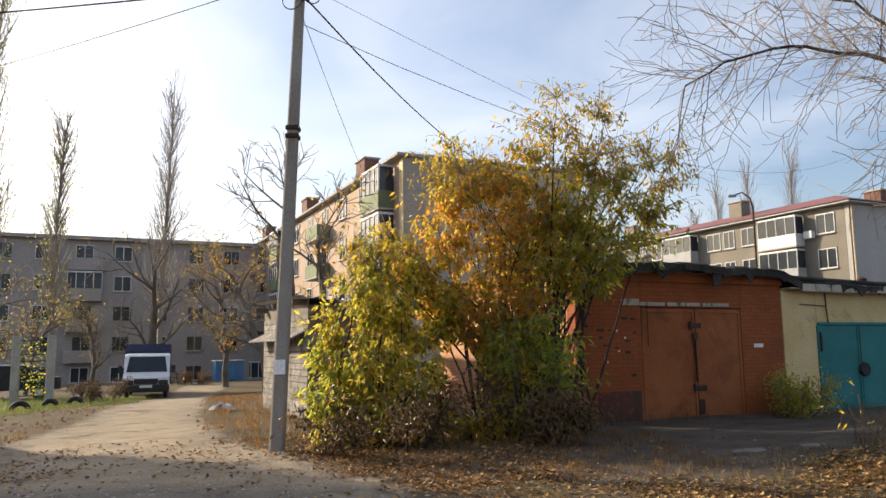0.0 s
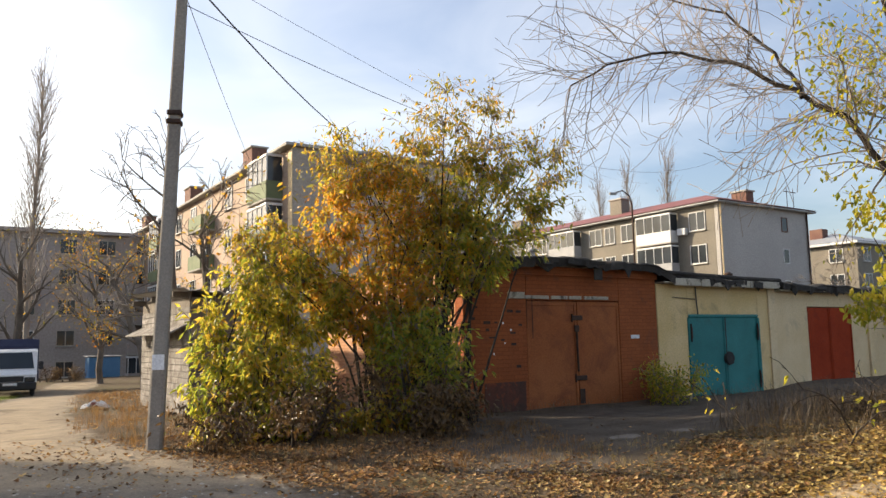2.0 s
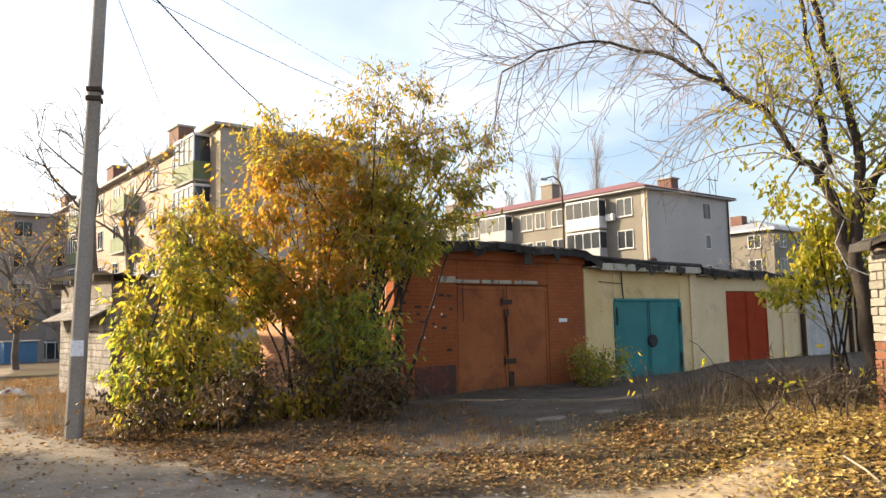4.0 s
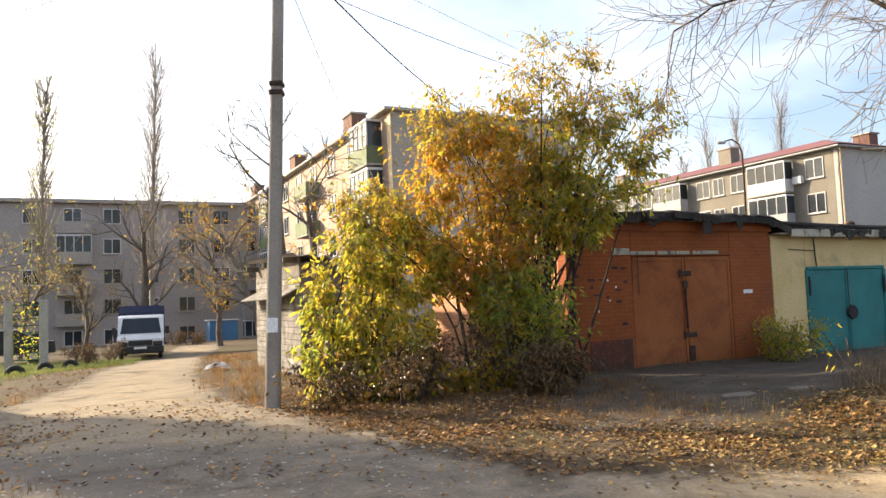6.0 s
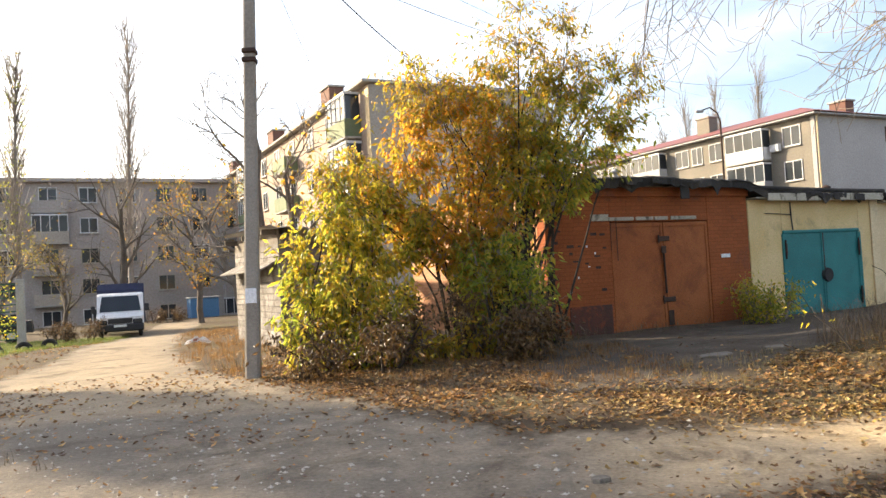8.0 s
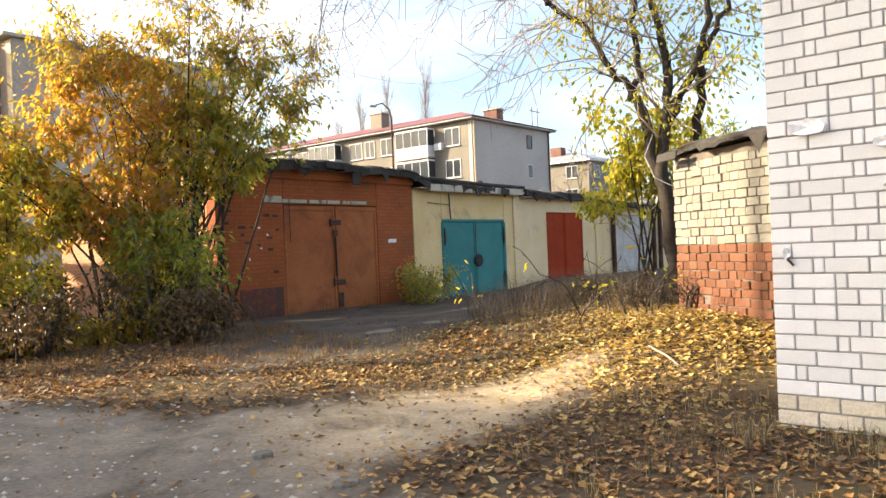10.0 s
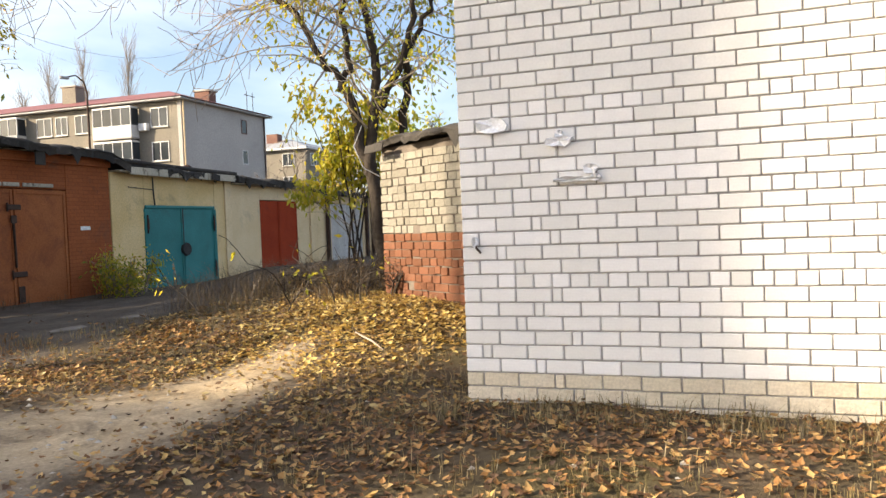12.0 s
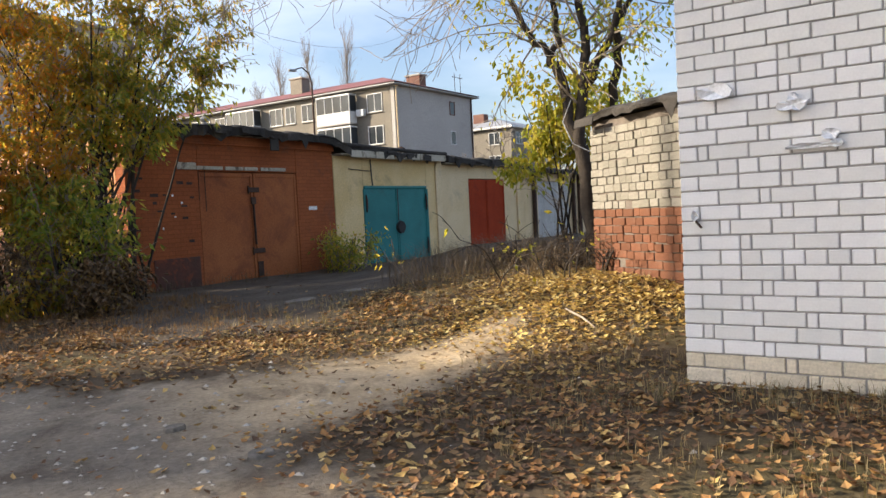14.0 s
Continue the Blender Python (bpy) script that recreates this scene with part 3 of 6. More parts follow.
def felt_roof(parent, x0, x1, y0, y1, z, seed, thick=0.12, drop=(), label="black sagging felt over the roof slab"):
    """A roof skin with an uneven, sagging front edge and torn flaps; drop: (x, dz) by which the edge sinks along x."""
    r = np.random.default_rng(seed)
    n = max(12, int((x1 - x0) / 0.12))
    xs = np.linspace(x0, x1, n + 1)
    fall = np.interp(xs, [d[0] for d in drop], [d[1] for d in drop]) if drop else np.zeros(n + 1)
    wave = 0.022 * np.sin(2.1 * xs + seed) + 0.014 * np.sin(5.3 * xs + 2 * seed) + r.normal(scale=0.010, size=n + 1)
    lip = 0.05 * np.sin(1.7 * xs + 3 * seed) + r.normal(scale=0.018, size=n + 1)
    low = thick + np.abs(r.normal(scale=0.035, size=n + 1)) + np.where(r.random(n + 1) < 0.09, r.uniform(0.06, 0.16, n + 1), 0)
    v, f = [], []
    for i in range(n + 1):
        zt = z + wave[i] - fall[i]
        v += [(xs[i], y1, z - 0.02), (xs[i], y0 + 0.5, zt + 0.02), (xs[i], y0 + 0.10, zt + 0.015), (xs[i], y0 - lip[i] * 0.5, zt - 0.02), (xs[i], y0 - lip[i], zt - 0.05), (xs[i], y0 - lip[i] + 0.012, zt - low[i]), (xs[i], y0 + 0.07, zt - thick * 0.9), (xs[i], y1, z - thick)]
    for i in range(n):
        for k in range(8):
            f.append((8 * i + k, 8 * i + (k + 1) % 8, 8 * i + 8 + (k + 1) % 8, 8 * i + 8 + k))
    f += [tuple(range(8))[::-1], tuple(range(8 * n, 8 * n + 8))]
    roof = part("roof_felt", Geo().add(v, [q[::-1] for q in f]), M_BITUMEN, parent, label)
    for k in range(int((x1 - x0) * 1.1)):
        x, w, d = r.uniform(x0 + 0.1, x1 - 0.5), r.uniform(0.12, 0.45), r.uniform(0.05, 0.16)
        zz = z + float(np.interp(x, xs, wave - fall))
        part("torn_flap", Geo().box(x, y0 - 0.075, zz - 0.03 - d, x + w, y0 - 0.055, zz - 0.03, 0.006, rot=Matrix.Rotation(r.normal(scale=0.10), 3, "Y") @ Matrix.Rotation(r.uniform(-0.3, 0.1), 3, "X")), M_BITUMEN, roof)
    return roof


def hinge(parent, x, y, z, w=0.2, h=0.07):
    g = Geo().box(x - w / 2, y - 0.02, z - h / 2, x + w / 2, y, z + h / 2, 0.008)
    g.tube([(x - w / 2, y - 0.02, z - h * 0.8), (x - w / 2, y - 0.02, z + h * 0.8)], 0.018, 8)
    part("hinge", g, M_RUST, parent, "rusty iron hinge")


# orange garage
orange = thing("garage", grid_pose(8.0, ROW), "orange painted brick garage with double steel gate and torn felt roof", "garage", "row of garages")
ZB = 0.16
shell(orange, 5.28, 6.0, ZB, 2.98, (1.52, 4.10, 2.30), M_ORANGE, "orange painted brick wall", M_SUNLIT_SIDE_BRICK)
part("roof_slab", Geo().box(-0.1, -0.16, 2.985, 5.26, 6.1, 3.0, 0.004), M_SLAB, orange, "concrete roof slab")
felt_roof(orange, -0.18, 5.62, -0.30, 6.2, 3.15, 3, 0.15, ((-0.2, 0.03), (0.6, 0.0), (4.5, 0.0), (5.1, 0.07), (5.62, 0.26)), "thick black bitumen felt sagging over the slab")
part("cornice", Geo().box(-0.02, -0.05, 2.80, 5.30, 0.0, 2.985, 0.01), M_ORANGE, orange)
part("downspout_stain", Geo().box(3.12, -0.30, 2.72, 3.36, -0.27, 3.0, 0.01), M_BITUMEN, orange, "hanging flap of roofing felt")
g = Geo()
xx = 1.05
for w, gap in ((0.42, 0.01), (0.62, 0.06), (0.45, 0.03), (0.35, 0.08), (0.7, 0.1)):
    g.box(xx, -0.03, 2.33, xx + w, -0.002, 2.33 + (0.13 if xx < 1.2 else 0.07), 0.006)
    xx += w + gap
part("lintel", g, M_SLAB, orange, "chipped pale concrete lintel strip")
for i, (a, b) in enumerate(((1.53, 2.86), (2.885, 4.09))):
    leaf = part("gate_leaf", Geo().box(a, 0.03, ZB - 0.02, b, 0.09, 2.29, 0.012), M_ORANGE_GATE, orange, "orange painted steel gate leaf")
    for q in ((a, ZB, a + 0.06, 2.28), (b - 0.06, ZB, b, 2.28), (a + 0.06, 2.2, b - 0.06, 2.28)):
        part("gate_rim", Geo().box(q[0], 0.012, q[1], q[2], 0.028, q[3], 0.004), M_ORANGE_GATE, leaf)
hinge(orange, 2.87, 0.012, 1.95, 0.30, 0.10)
hinge(orange, 2.93, 0.012, 0.72, 0.32, 0.10)
part("lock_bar", Geo().tube([(2.83, -0.01, 1.72), (2.85, -0.01, 0.85)], 0.022, 8).box(2.77, -0.03, 1.66, 2.90, 0.0, 1.80, 0.01), M_RUST, orange, "dark iron lock bar")
part("patch", Geo().box(2.88, -0.004, 0.2, 3.02, 0.011, 0.5, 0.004), M_RUST, orange)
part("crack", Geo().box(1.66, -0.006, 1.55, 1.675, -0.001, 2.33).box(1.52, -0.006, 1.75, 1.53, -0.001, 2.33), M_RUST, orange)
part("foot_patch", Geo().box(0.45, -0.012, 0.02, 1.45, -0.002, 0.72, 0.004), M_FOOT, orange, "dark sooty patch of cement render")
part("name_plate", Geo().box(4.42, -0.015, 1.50, 4.68, -0.002, 1.58, 0.004), M_WHITE, orange, "small white plate")
r = np.random.default_rng(9)
g = Geo()
for k in range(16):
    a, b = r.uniform(0.1, 1.4), r.uniform(0.5, 2.2)
    w, h = r.uniform(0.05, 0.16), r.uniform(0.03, 0.06)
    part("missing_paint", Geo().box(a, -0.004 - 0.0002 * k, b, a + w, -0.001, b + h), M_RUST, orange, "dark chipped brick spot")
g = Geo()
for k in range(4):
    a, b = r.uniform(0.3, 1.3), r.uniform(1.2, 2.0)
    part("plaster_spot", Geo().box(a, -0.012 - 0.0002 * k, b, a + r.uniform(0.02, 0.05), -0.006, b + r.uniform(0.02, 0.05)), M_PAPER, orange)

# teal gate garage
teal = thing("garage", grid_pose(13.3, ROW), "cream limewashed garage with bright teal double steel gate", "garage", "row of garages")
shell(teal, 4.4, 6.0, 0.13, 2.72, (1.03, 3.67, 2.0), M_CREAM, "cream limewashed wall")
part("roof_slab", Geo().box(0.05, -0.22, 2.725, 4.4, 6.1, 2.76, 0.008), M_SLAB, teal, "concrete roof slab")
g = Geo()
for a, b in ((0.35, 1.25), (1.28, 2.0), (2.02, 3.1), (3.12, 4.3)):
    g.box(a, -0.255, 2.66 + 0.02 * r.random(), b, -0.223, 2.84, 0.01)
part("slab_edge", g, [M_SLAB], teal, "crumbling pale concrete edge")
felt_roof(teal, 0.15, 4.42, -0.235, 6.15, 2.90, 12, 0.10, ((0.15, -0.05), (1.5, 0.0), (4.42, 0.06)))
part("felt_roll", Geo().tube([(-0.1, -0.2, 2.97), (1.2, -0.22, 2.93), (2.8, -0.2, 2.90), (4.4, -0.2, 2.89)], 0.05, 8), M_BITUMEN, teal)
for a, b in ((1.06, 2.34), (2.36, 3.64)):
    leaf = part("gate_leaf", Geo().box(a, 0.0, 0.12, b, 0.06, 1.97, 0.012), M_TEAL, teal, "teal painted steel gate leaf")
    for q in (a, b - 0.05):
        part("gate_rim", Geo().box(q, -0.02, 0.14, q + 0.05, -0.002, 1.95, 0.004), M_TEAL, leaf)
g = Geo().box(1.0, -0.03, 0.12, 1.06, 0.02, 1.95, 0.01).box(3.64, -0.03, 0.12, 3.70, 0.02, 1.95, 0.01).box(1.04, -0.032, 1.95, 3.66, 0.02, 2.03, 0.02)
part("gate_surround", g, M_TEAL, teal)
part("lock_cover", Geo().tube([(2.42, -0.07, 0.98), (2.42, 0.0, 0.98)], [0.15, 0.17], 18), M_RUBBER, teal, "round black rubber lock cover")
part("gap_strip", Geo().box(2.335, -0.028, 1.05, 2.365, -0.003, 1.95, 0.004), M_RUST, teal)
for z in (0.45, 1.6):
    hinge(teal, 1.10, -0.03, z, 0.06, 0.26)
    hinge(teal, 3.60, -0.03, z, 0.06, 0.26)
part("cable", Geo().tube([(1.30, -0.04, 2.66), (1.30, -0.05, 2.3), (1.33, -0.05, 2.03)], 0.018, 6).tube([(0.5, -0.03, 2.42), (1.3, -0.04, 2.38)], 0.01, 5), M_CABLE, teal)
part("pilaster", Geo().box(4.1, -0.04, 0.1, 4.398, -0.002, 2.71, 0.01), M_PALE, teal, "pale plaster pilaster")

# red gate garage
red = thing("garage", grid_pose(17.7, ROW), "pale plastered garage with oxide red double gate", "garage", "row of garages")
shell(red, 4.9, 6.0, 0.25, 2.62, (1.44, 3.57, 2.24), M_PALE, "pale plaster wall")
part("roof_slab", Geo().box(0.0, -0.2, 2.625, 5.0, 6.1, 2.66, 0.008), M_SLAB, red, "concrete roof slab")
felt_roof(red, 0.0, 5.05, -0.28, 6.15, 2.84, 21, 0.15, ((0.0, 0.0), (5.0, 0.08)))
for a, b in ((1.45, 2.49), (2.51, 3.56)):
    leaf = part("gate_leaf", Geo().box(a, 0.02, 0.2, b, 0.08, 2.22, 0.012), M_RED_GATE, red, "oxide red steel gate leaf")
    for q in (a, b - 0.05):
        part("gate_rim", Geo().box(q, 0.0, 0.22, q + 0.05, 0.018, 2.2, 0.004), M_RED_GATE, leaf)
part("pilaster", Geo().box(4.35, -0.06, 0.2, 4.6, -0.002, 2.6, 0.01), M_PALE, red)

# grey door garage
grey = thing("garage", grid_pose(22.6, ROW), "grey boarded garage end behind the yellow tree", "garage", "row of garages")
shell(grey, 5.2, 6.0, 0.3, 2.45, (1.0, 3.6, 2.2), M_PALE)
felt_roof(grey, 0.1, 5.3, -0.24, 6.15, 2.62, 23, 0.14)
for k in range(10):
    part("board", Geo().box(1.02 + 0.257 * k, 0.03 + 0.004 * (k % 2), 0.25, 1.02 + 0.257 * k + 0.247, 0.07 + 0.004 * (k % 2), 2.18, 0.006), M_GREY_BOARD, grey)
for x in (0.55, 3.75, 4.3):
    part("post", Geo().box(x, -0.14, 0.1, x + 0.12, -0.02, 2.44, 0.012), M_RUST, grey)

# things on the garage roofs
stack = thing("vent_pipe", grid_pose(18.1, ROW + 1.6, 2.80), "short dark vent pipe with a cap on the garage roof", "vent pipe")
part("pipe", Geo().tube([(0, 0, -0.02), (0, 0, 0.36)], 0.06, 12), M_RUST, stack)
part("cap", Geo().tube([(0, 0, 0.36), (0, 0, 0.42), (0.0, 0, 0.47)], [0.11, 0.12, 0.03], 12), M_RUST, stack)
stack = thing("vent_pipe", grid_pose(10.9, ROW + 1.4, 3.12), "short grey vent pipe with a cap on the garage roof", "vent pipe")
part("pipe", Geo().tube([(0, 0, -0.02), (0, 0, 0.36)], 0.05, 12), M_SLATE, stack)
part("cap", Geo().tube([(0, 0, 0.36), (0, 0, 0.40), (0, 0, 0.46)], [0.11, 0.12, 0.02], 12), M_SLATE, stack)


# ---- white brick building ----
WALL_DIR = Vector((0.397, -0.918, 0))
wall_angle = math.degrees(math.atan2(WALL_DIR.y, WALL_DIR.x))
WH = thing("white_brick_building", pose(4.04, 3.575, 0, 0, 0, wall_angle), "white silicate brick building corner with dark recessed joints", "building", kind="structure")
# local x runs along the wall, local y into the building
COURSE, LENGTH, FIRST = 0.0961, 0.255, 0.406 - 6 * 0.0961
core = Geo().box(0.008, 0.016, -0.6, 5.6, 3.2, 3.75)
part("wall_core", core, M_MORTAR, WH, "grey mortar joints")
part("roof_slab", Geo().box(-0.2, -0.2, 3.76, 5.8, 3.4, 3.9, 0.02), M_CONCRETE, WH)

# ---- brick garage with a white and red wall ----
BW_DIR = Vector((math.sin(radians(189)), math.cos(radians(189)), 0))
bw_angle = math.degrees(math.atan2(BW_DIR.y, BW_DIR.x))
BW = thing("brick_shed", pose(6.53, 7.09, 0, 0, 0, bw_angle), "weathered shed of cream brick over crumbling red brick", "shed", kind="structure")
part("wall_core", Geo().box(0.02, 0.02, -0.2, 4.6, 3.0, 2.30), M_OLD_MORTAR, BW)
felt_roof(BW, -0.12, 4.7, -0.13, 3.1, 2.385, 31, 0.07, (), "dark sagging felt roof")


# ---- concrete pole and its wires ----
POLE = Vector((-2.475, 11.03, 0.1))
pole = thing("utility_pole", pose(*POLE), "leaning grey concrete utility pole with steel bands and insulators", "utility pole")
LEAN_X = 0.036
n = 14
ring = []
for i in range(n + 1):
    z, w = 7.9 * i / n, 0.105 - 0.04 * i / n
    ring += [(LEAN_X * z + a * w, b * w * 0.9, z) for a, b in ((-1, -0.7), (-0.7, -1), (0.7, -1), (1, -0.7), (1, 0.7), (0.7, 1), (-0.7, 1), (-1, 0.7))]
g = Geo().add(ring, [(8 * i + k, 8 * i + (k + 1) % 8, 8 * i + 8 + (k + 1) % 8, 8 * i + 8 + k) for i in range(n) for k in range(8)] + [tuple(range(8 * n, 8 * n + 8))])
part("shaft", g, M_POLE, pole)
for z in (4.62, 4.75, 6.95, 7.1):
    part("steel_band", Geo().box(LEAN_X * z - 0.1, -0.1, z - 0.03, LEAN_X * z + 0.1, 0.1, z + 0.04, 0.012), M_RUST, pole, "rusty steel band")
part("notice", Geo().box(LEAN_X * 1.25 - 0.08, -0.112, 1.12, LEAN_X * 1.25 + 0.08, -0.098, 1.33, 0.003), M_PAPER, pole, "torn paper notice")
for z, x in ((7.05, -0.16), (7.05, 0.18), (7.5, -0.16), (7.5, 0.18), (6.8, 0.16)):
    cx = LEAN_X * z
    part("insulator", Geo().tube([(cx, -0.05, z - 0.06), (cx + x, -0.08, z - 0.05), (cx + x, -0.08, z + 0.02)], 0.012, 6).tube([(cx + x, -0.08, z), (cx + x, -0.08, z + 0.05), (cx + x, -0.08, z + 0.1)], [0.03, 0.045, 0.025], 10), M_RUST, pole)


def wire(a, b, sag, radius, label, steps=18):
    a, b = Vector(a), Vector(b)
    pts = []
    for i in range(steps + 1):
        k = i / steps
        q = a.lerp(b, k)
        q.z -= sag * 4 * k * (1 - k)
        pts.append(q)
    ob = part("wire", Geo().tube(pts, radius, 5), M_CABLE, None, "")
    return tagged(ob, label, "wire", "wires from the pole")


PT = Vector((POLE.x + 0.24, POLE.y - 0.05, 6.75))
wire(PT + Vector((0, 0, -0.25)), polar(30, 46, 12.1), 1.9, 0.006, "thin black cable sagging from the concrete pole")
wire(PT + Vector((0.05, 0, 0.2)), polar(6.5, 46, 12.4), 1.1, 0.015, "thick black cable from the pole to the house")
wire(PT + Vector((0, 0, 0.4)), polar(24, 62, 13.6), 0.9, 0.004, "thin wire from the concrete pole")
wire(PT + Vector((-0.4, 0, 0.35)), (-26, 16.5, 9.2), 0.45, 0.014, "thick black cable sagging from the concrete pole")
wire(PT + Vector((-0.4, 0, 0.4)), (-30, 30, 11.0), 0.5, 0.007, "thin wire from the concrete pole")
wire(PT + Vector((0, 0.1, 0)), polar(-3.6, 60, 11.5), 0.8, 0.006, "thin wire from the concrete pole")
part("wire_loop", Geo().ring((LEAN_X * 6.95 - 0.1, -0.1, 6.75), (0.2, 1, 0), 0.16, 0.009, 18, 5).ring((LEAN_X * 6.95 + 0.2, -0.1, 6.8), (-0.2, 1, 0.1), 0.12, 0.009, 18, 5), M_CABLE, pole)


# ---- shed by the track ----
shed = thing("shed", pose(-2.95, 16.3, 0.05, 0, 0, GRID), "whitewashed board shed with a sagging asbestos sheet roof", "shed")
part("wall", Geo().box(0.01, 0.01, -0.5, 1.8, 4.4, 2.25), M_SHED, shed)
for k in range(17):
    z = 0.0 + 0.135 * k
    part("side_board", Geo().box(-0.02, -0.02, z, 0.008, 4.42, z + 0.128, 0.008), M_SHED, shed)
    # front boards take the dark tone for their shade as well as weathering
    part("front_board", Geo().box(0.01, -0.02, z, 1.8, 0.006, z + 0.128, 0.008), M_SHED_DARK, shed)
g = Geo()
cols = 20
for i in range(cols):
    xa, xb = -0.35 + 2.4 * i / cols, -0.35 + 2.4 * (i + 1) / cols
    za, zb = 0.03 * math.sin(2.0 * i), 0.03 * math.sin(2.0 * (i + 1))
    g.add([(xa, -0.3, 2.62 - 0.08 * xa + za), (xb, -0.3, 2.62 - 0.08 * xb + zb), (xb, 4.7, 2.75 - 0.08 * xb + zb), (xa, 4.7, 2.75 - 0.08 * xa + za), (xa, -0.3, 2.605 - 0.08 * xa + za), (xb, -0.3, 2.605 - 0.08 * xb + zb), (xb, 4.7, 2.735 - 0.08 * xb + zb), (xa, 4.7, 2.735 - 0.08 * xa + za)],
          [(0, 1, 2, 3), (7, 6, 5, 4), (0, 4, 5, 1), (2, 6, 7, 3)])
part("roof_sheet", g, M_SLATE, shed, "corrugated grey asbestos sheets")
part("gable_board", Geo().box(-0.015, 0.0, 2.25, 0.02, 4.4, 2.60, 0.008), M_SHED_DARK, shed, "dark weathered gable board")
part("eaves_board", Geo().box(0.02, -0.02, 2.25, 1.8, 0.0, 2.47, 0.008), M_SHED_DARK, shed)
for q in (0.15, 2.1, 4.1):
    part("rafter_end", Geo().box(-0.32, q, 2.48, 0.0, q + 0.07, 2.60, 0.008), M_SHED_DARK, shed)
part("canopy", Geo().box(-0.45, 0.1, 1.80, 0.0, 4.4, 1.84, 0.01, rot=Matrix.Rotation(-0.45, 3, "Y")), M_SHED, shed, "sloping board canopy")


# ---- houses ----
def window(parent, x, y, z, w, h, panes=2, face="front", sill=True, trim=M_FRAME):
    """A window on the front (outward -y) or the side (outward -x) of a house."""
    def bx(a0, d0, b0, a1, d1, b1, c=0.01):
        return (a0, y - d1, b0, a1, y - d0, b1, c) if face == "front" else (x - d1, a0, b0, x - d0, a1, b1, c)
    o = x if face == "front" else y
    t = 0.07
    g = Geo()
    g.box(*bx(o, 0.0, z, o + t, 0.06, z + h))
    g.box(*bx(o + w - t, 0.0, z, o + w, 0.06, z + h))
    g.box(*bx(o + t, 0.0, z, o + w - t, 0.06, z + t))
    g.box(*bx(o + t, 0.0, z + h - t, o + w - t, 0.06, z + h))
    for k in range(1, panes):
        q = o + w * k / panes
        g.box(*bx(q - t / 2, 0.0, z + t, q + t / 2, 0.055, z + h - t))
    win = part("window", g, trim, parent)
    part("pane", Geo().box(*bx(o + t, 0.004, z + t, o + w - t, 0.02, z + h - t, 0)), M_PANE, win)
    if sill:
        part("sill", Geo().box(*bx(o - 0.05, 0.0, z - 0.08, o + w + 0.05, 0.14, z - 0.01)), M_CONCRETE, win)
    return win


def balcony(parent, x, y, z, w, panel, face="side", glazed=True):
    """A balcony that stands out by 1 m, with a panel and, where glazed, panes above it."""
    def bx(a0, d0, b0, a1, d1, b1, c=0.015):
        return (a0, y - d1, b0, a1, y - d0, b1, c) if face == "front" else (x - d1, a0, b0, x - d0, a1, b1, c)
    o = x if face == "front" else y
    bal = part("balcony", Geo().box(*bx(o, 0.0, z - 0.12, o + w, 1.0, z)), M_CONCRETE, parent)
    part("panel", Geo().box(*bx(o, 0.93, z, o + w, 0.99, z + 1.0)).box(*bx(o, 0.0, z, o + 0.06, 0.93, z + 1.0)).box(*bx(o + w - 0.06, 0.0, z, o + w, 0.93, z + 1.0)), panel, bal)
    if glazed:
        g = Geo()
        for k in range(5):
            q = o + (w - 0.07) * k / 4
            g.box(*bx(q, 0.90, z + 1.0, q + 0.07, 0.98, z + 2.45))
        g.box(*bx(o, 0.89, z + 2.4, o + w, 0.99, z + 2.55)).box(*bx(o, 0.0, z + 2.4, o + 0.07, 0.89, z + 2.55)).box(*bx(o + w - 0.07, 0.0, z + 2.4, o + w, 0.89, z + 2.55))
        part("glazing_bar", g, M_FRAME, bal)
        part("pane", Geo().box(*bx(o + 0.05, 0.92, z + 1.0, o + w - 0.05, 0.94, z + 2.4, 0)).box(*bx(o + 0.02, 0.05, z + 1.0, o + 0.04, 0.9, z + 2.4, 0)), M_PANE, bal)
    return bal


def house(name, s_pose, width, deep, base, top, end_mat, side_mat, label):
    h = thing(name, s_pose, label, "apartment building", "apartment buildings", "")
    part("end_wall", Geo().box(0, 0, base, width, 0.4, top, 0.02), end_mat, h)
    part("side_wall", Geo().box(0.003, 0.4, base, 0.4, deep, top, 0.02), side_mat, h)
    part("far_wall", Geo().box(width - 0.4, 0.4, base, width - 0.003, deep, top, 0.02), side_mat, h)
    part("back_wall", Geo().box(0.4, deep - 0.4, base, width - 0.4, deep, top, 0.02), end_mat, h)
    return h


def at_corner(x, y):
    return pose(x, y, 0, 0, 0, GRID)


# house with tan brick side, flat roof
b1 = house("apartment_building", at_corner(-2.12, 41.9), 12.0, 58, -2.0, 12.31, M_GREY_RENDER, M_B1, "five storey tan brick apartment building with grey end wall")
part("roof", Geo().box(-0.45, -0.25, 12.32, 12.3, 58.5, 12.5, 0.03), M_CONCRETE, b1, "flat concrete roof edge")
part("corner_strip", Geo().box(-0.05, -0.03, -2, 0.0, 0.5, 12.19, 0.01), M_PALE, b1, "pale corner strip")
for y in (7.5, 22, 38):
    ch = part("chimney", Geo().box(0.3, y, 12.5, 1.3, y + 1.8, 14.0, 0.03), M_CHIMNEY, b1, "brown brick chimney")
    part("cap", Geo().box(0.2, y - 0.1, 14.0, 1.4, y + 1.9, 14.12, 0.03), M_CONCRETE, ch)
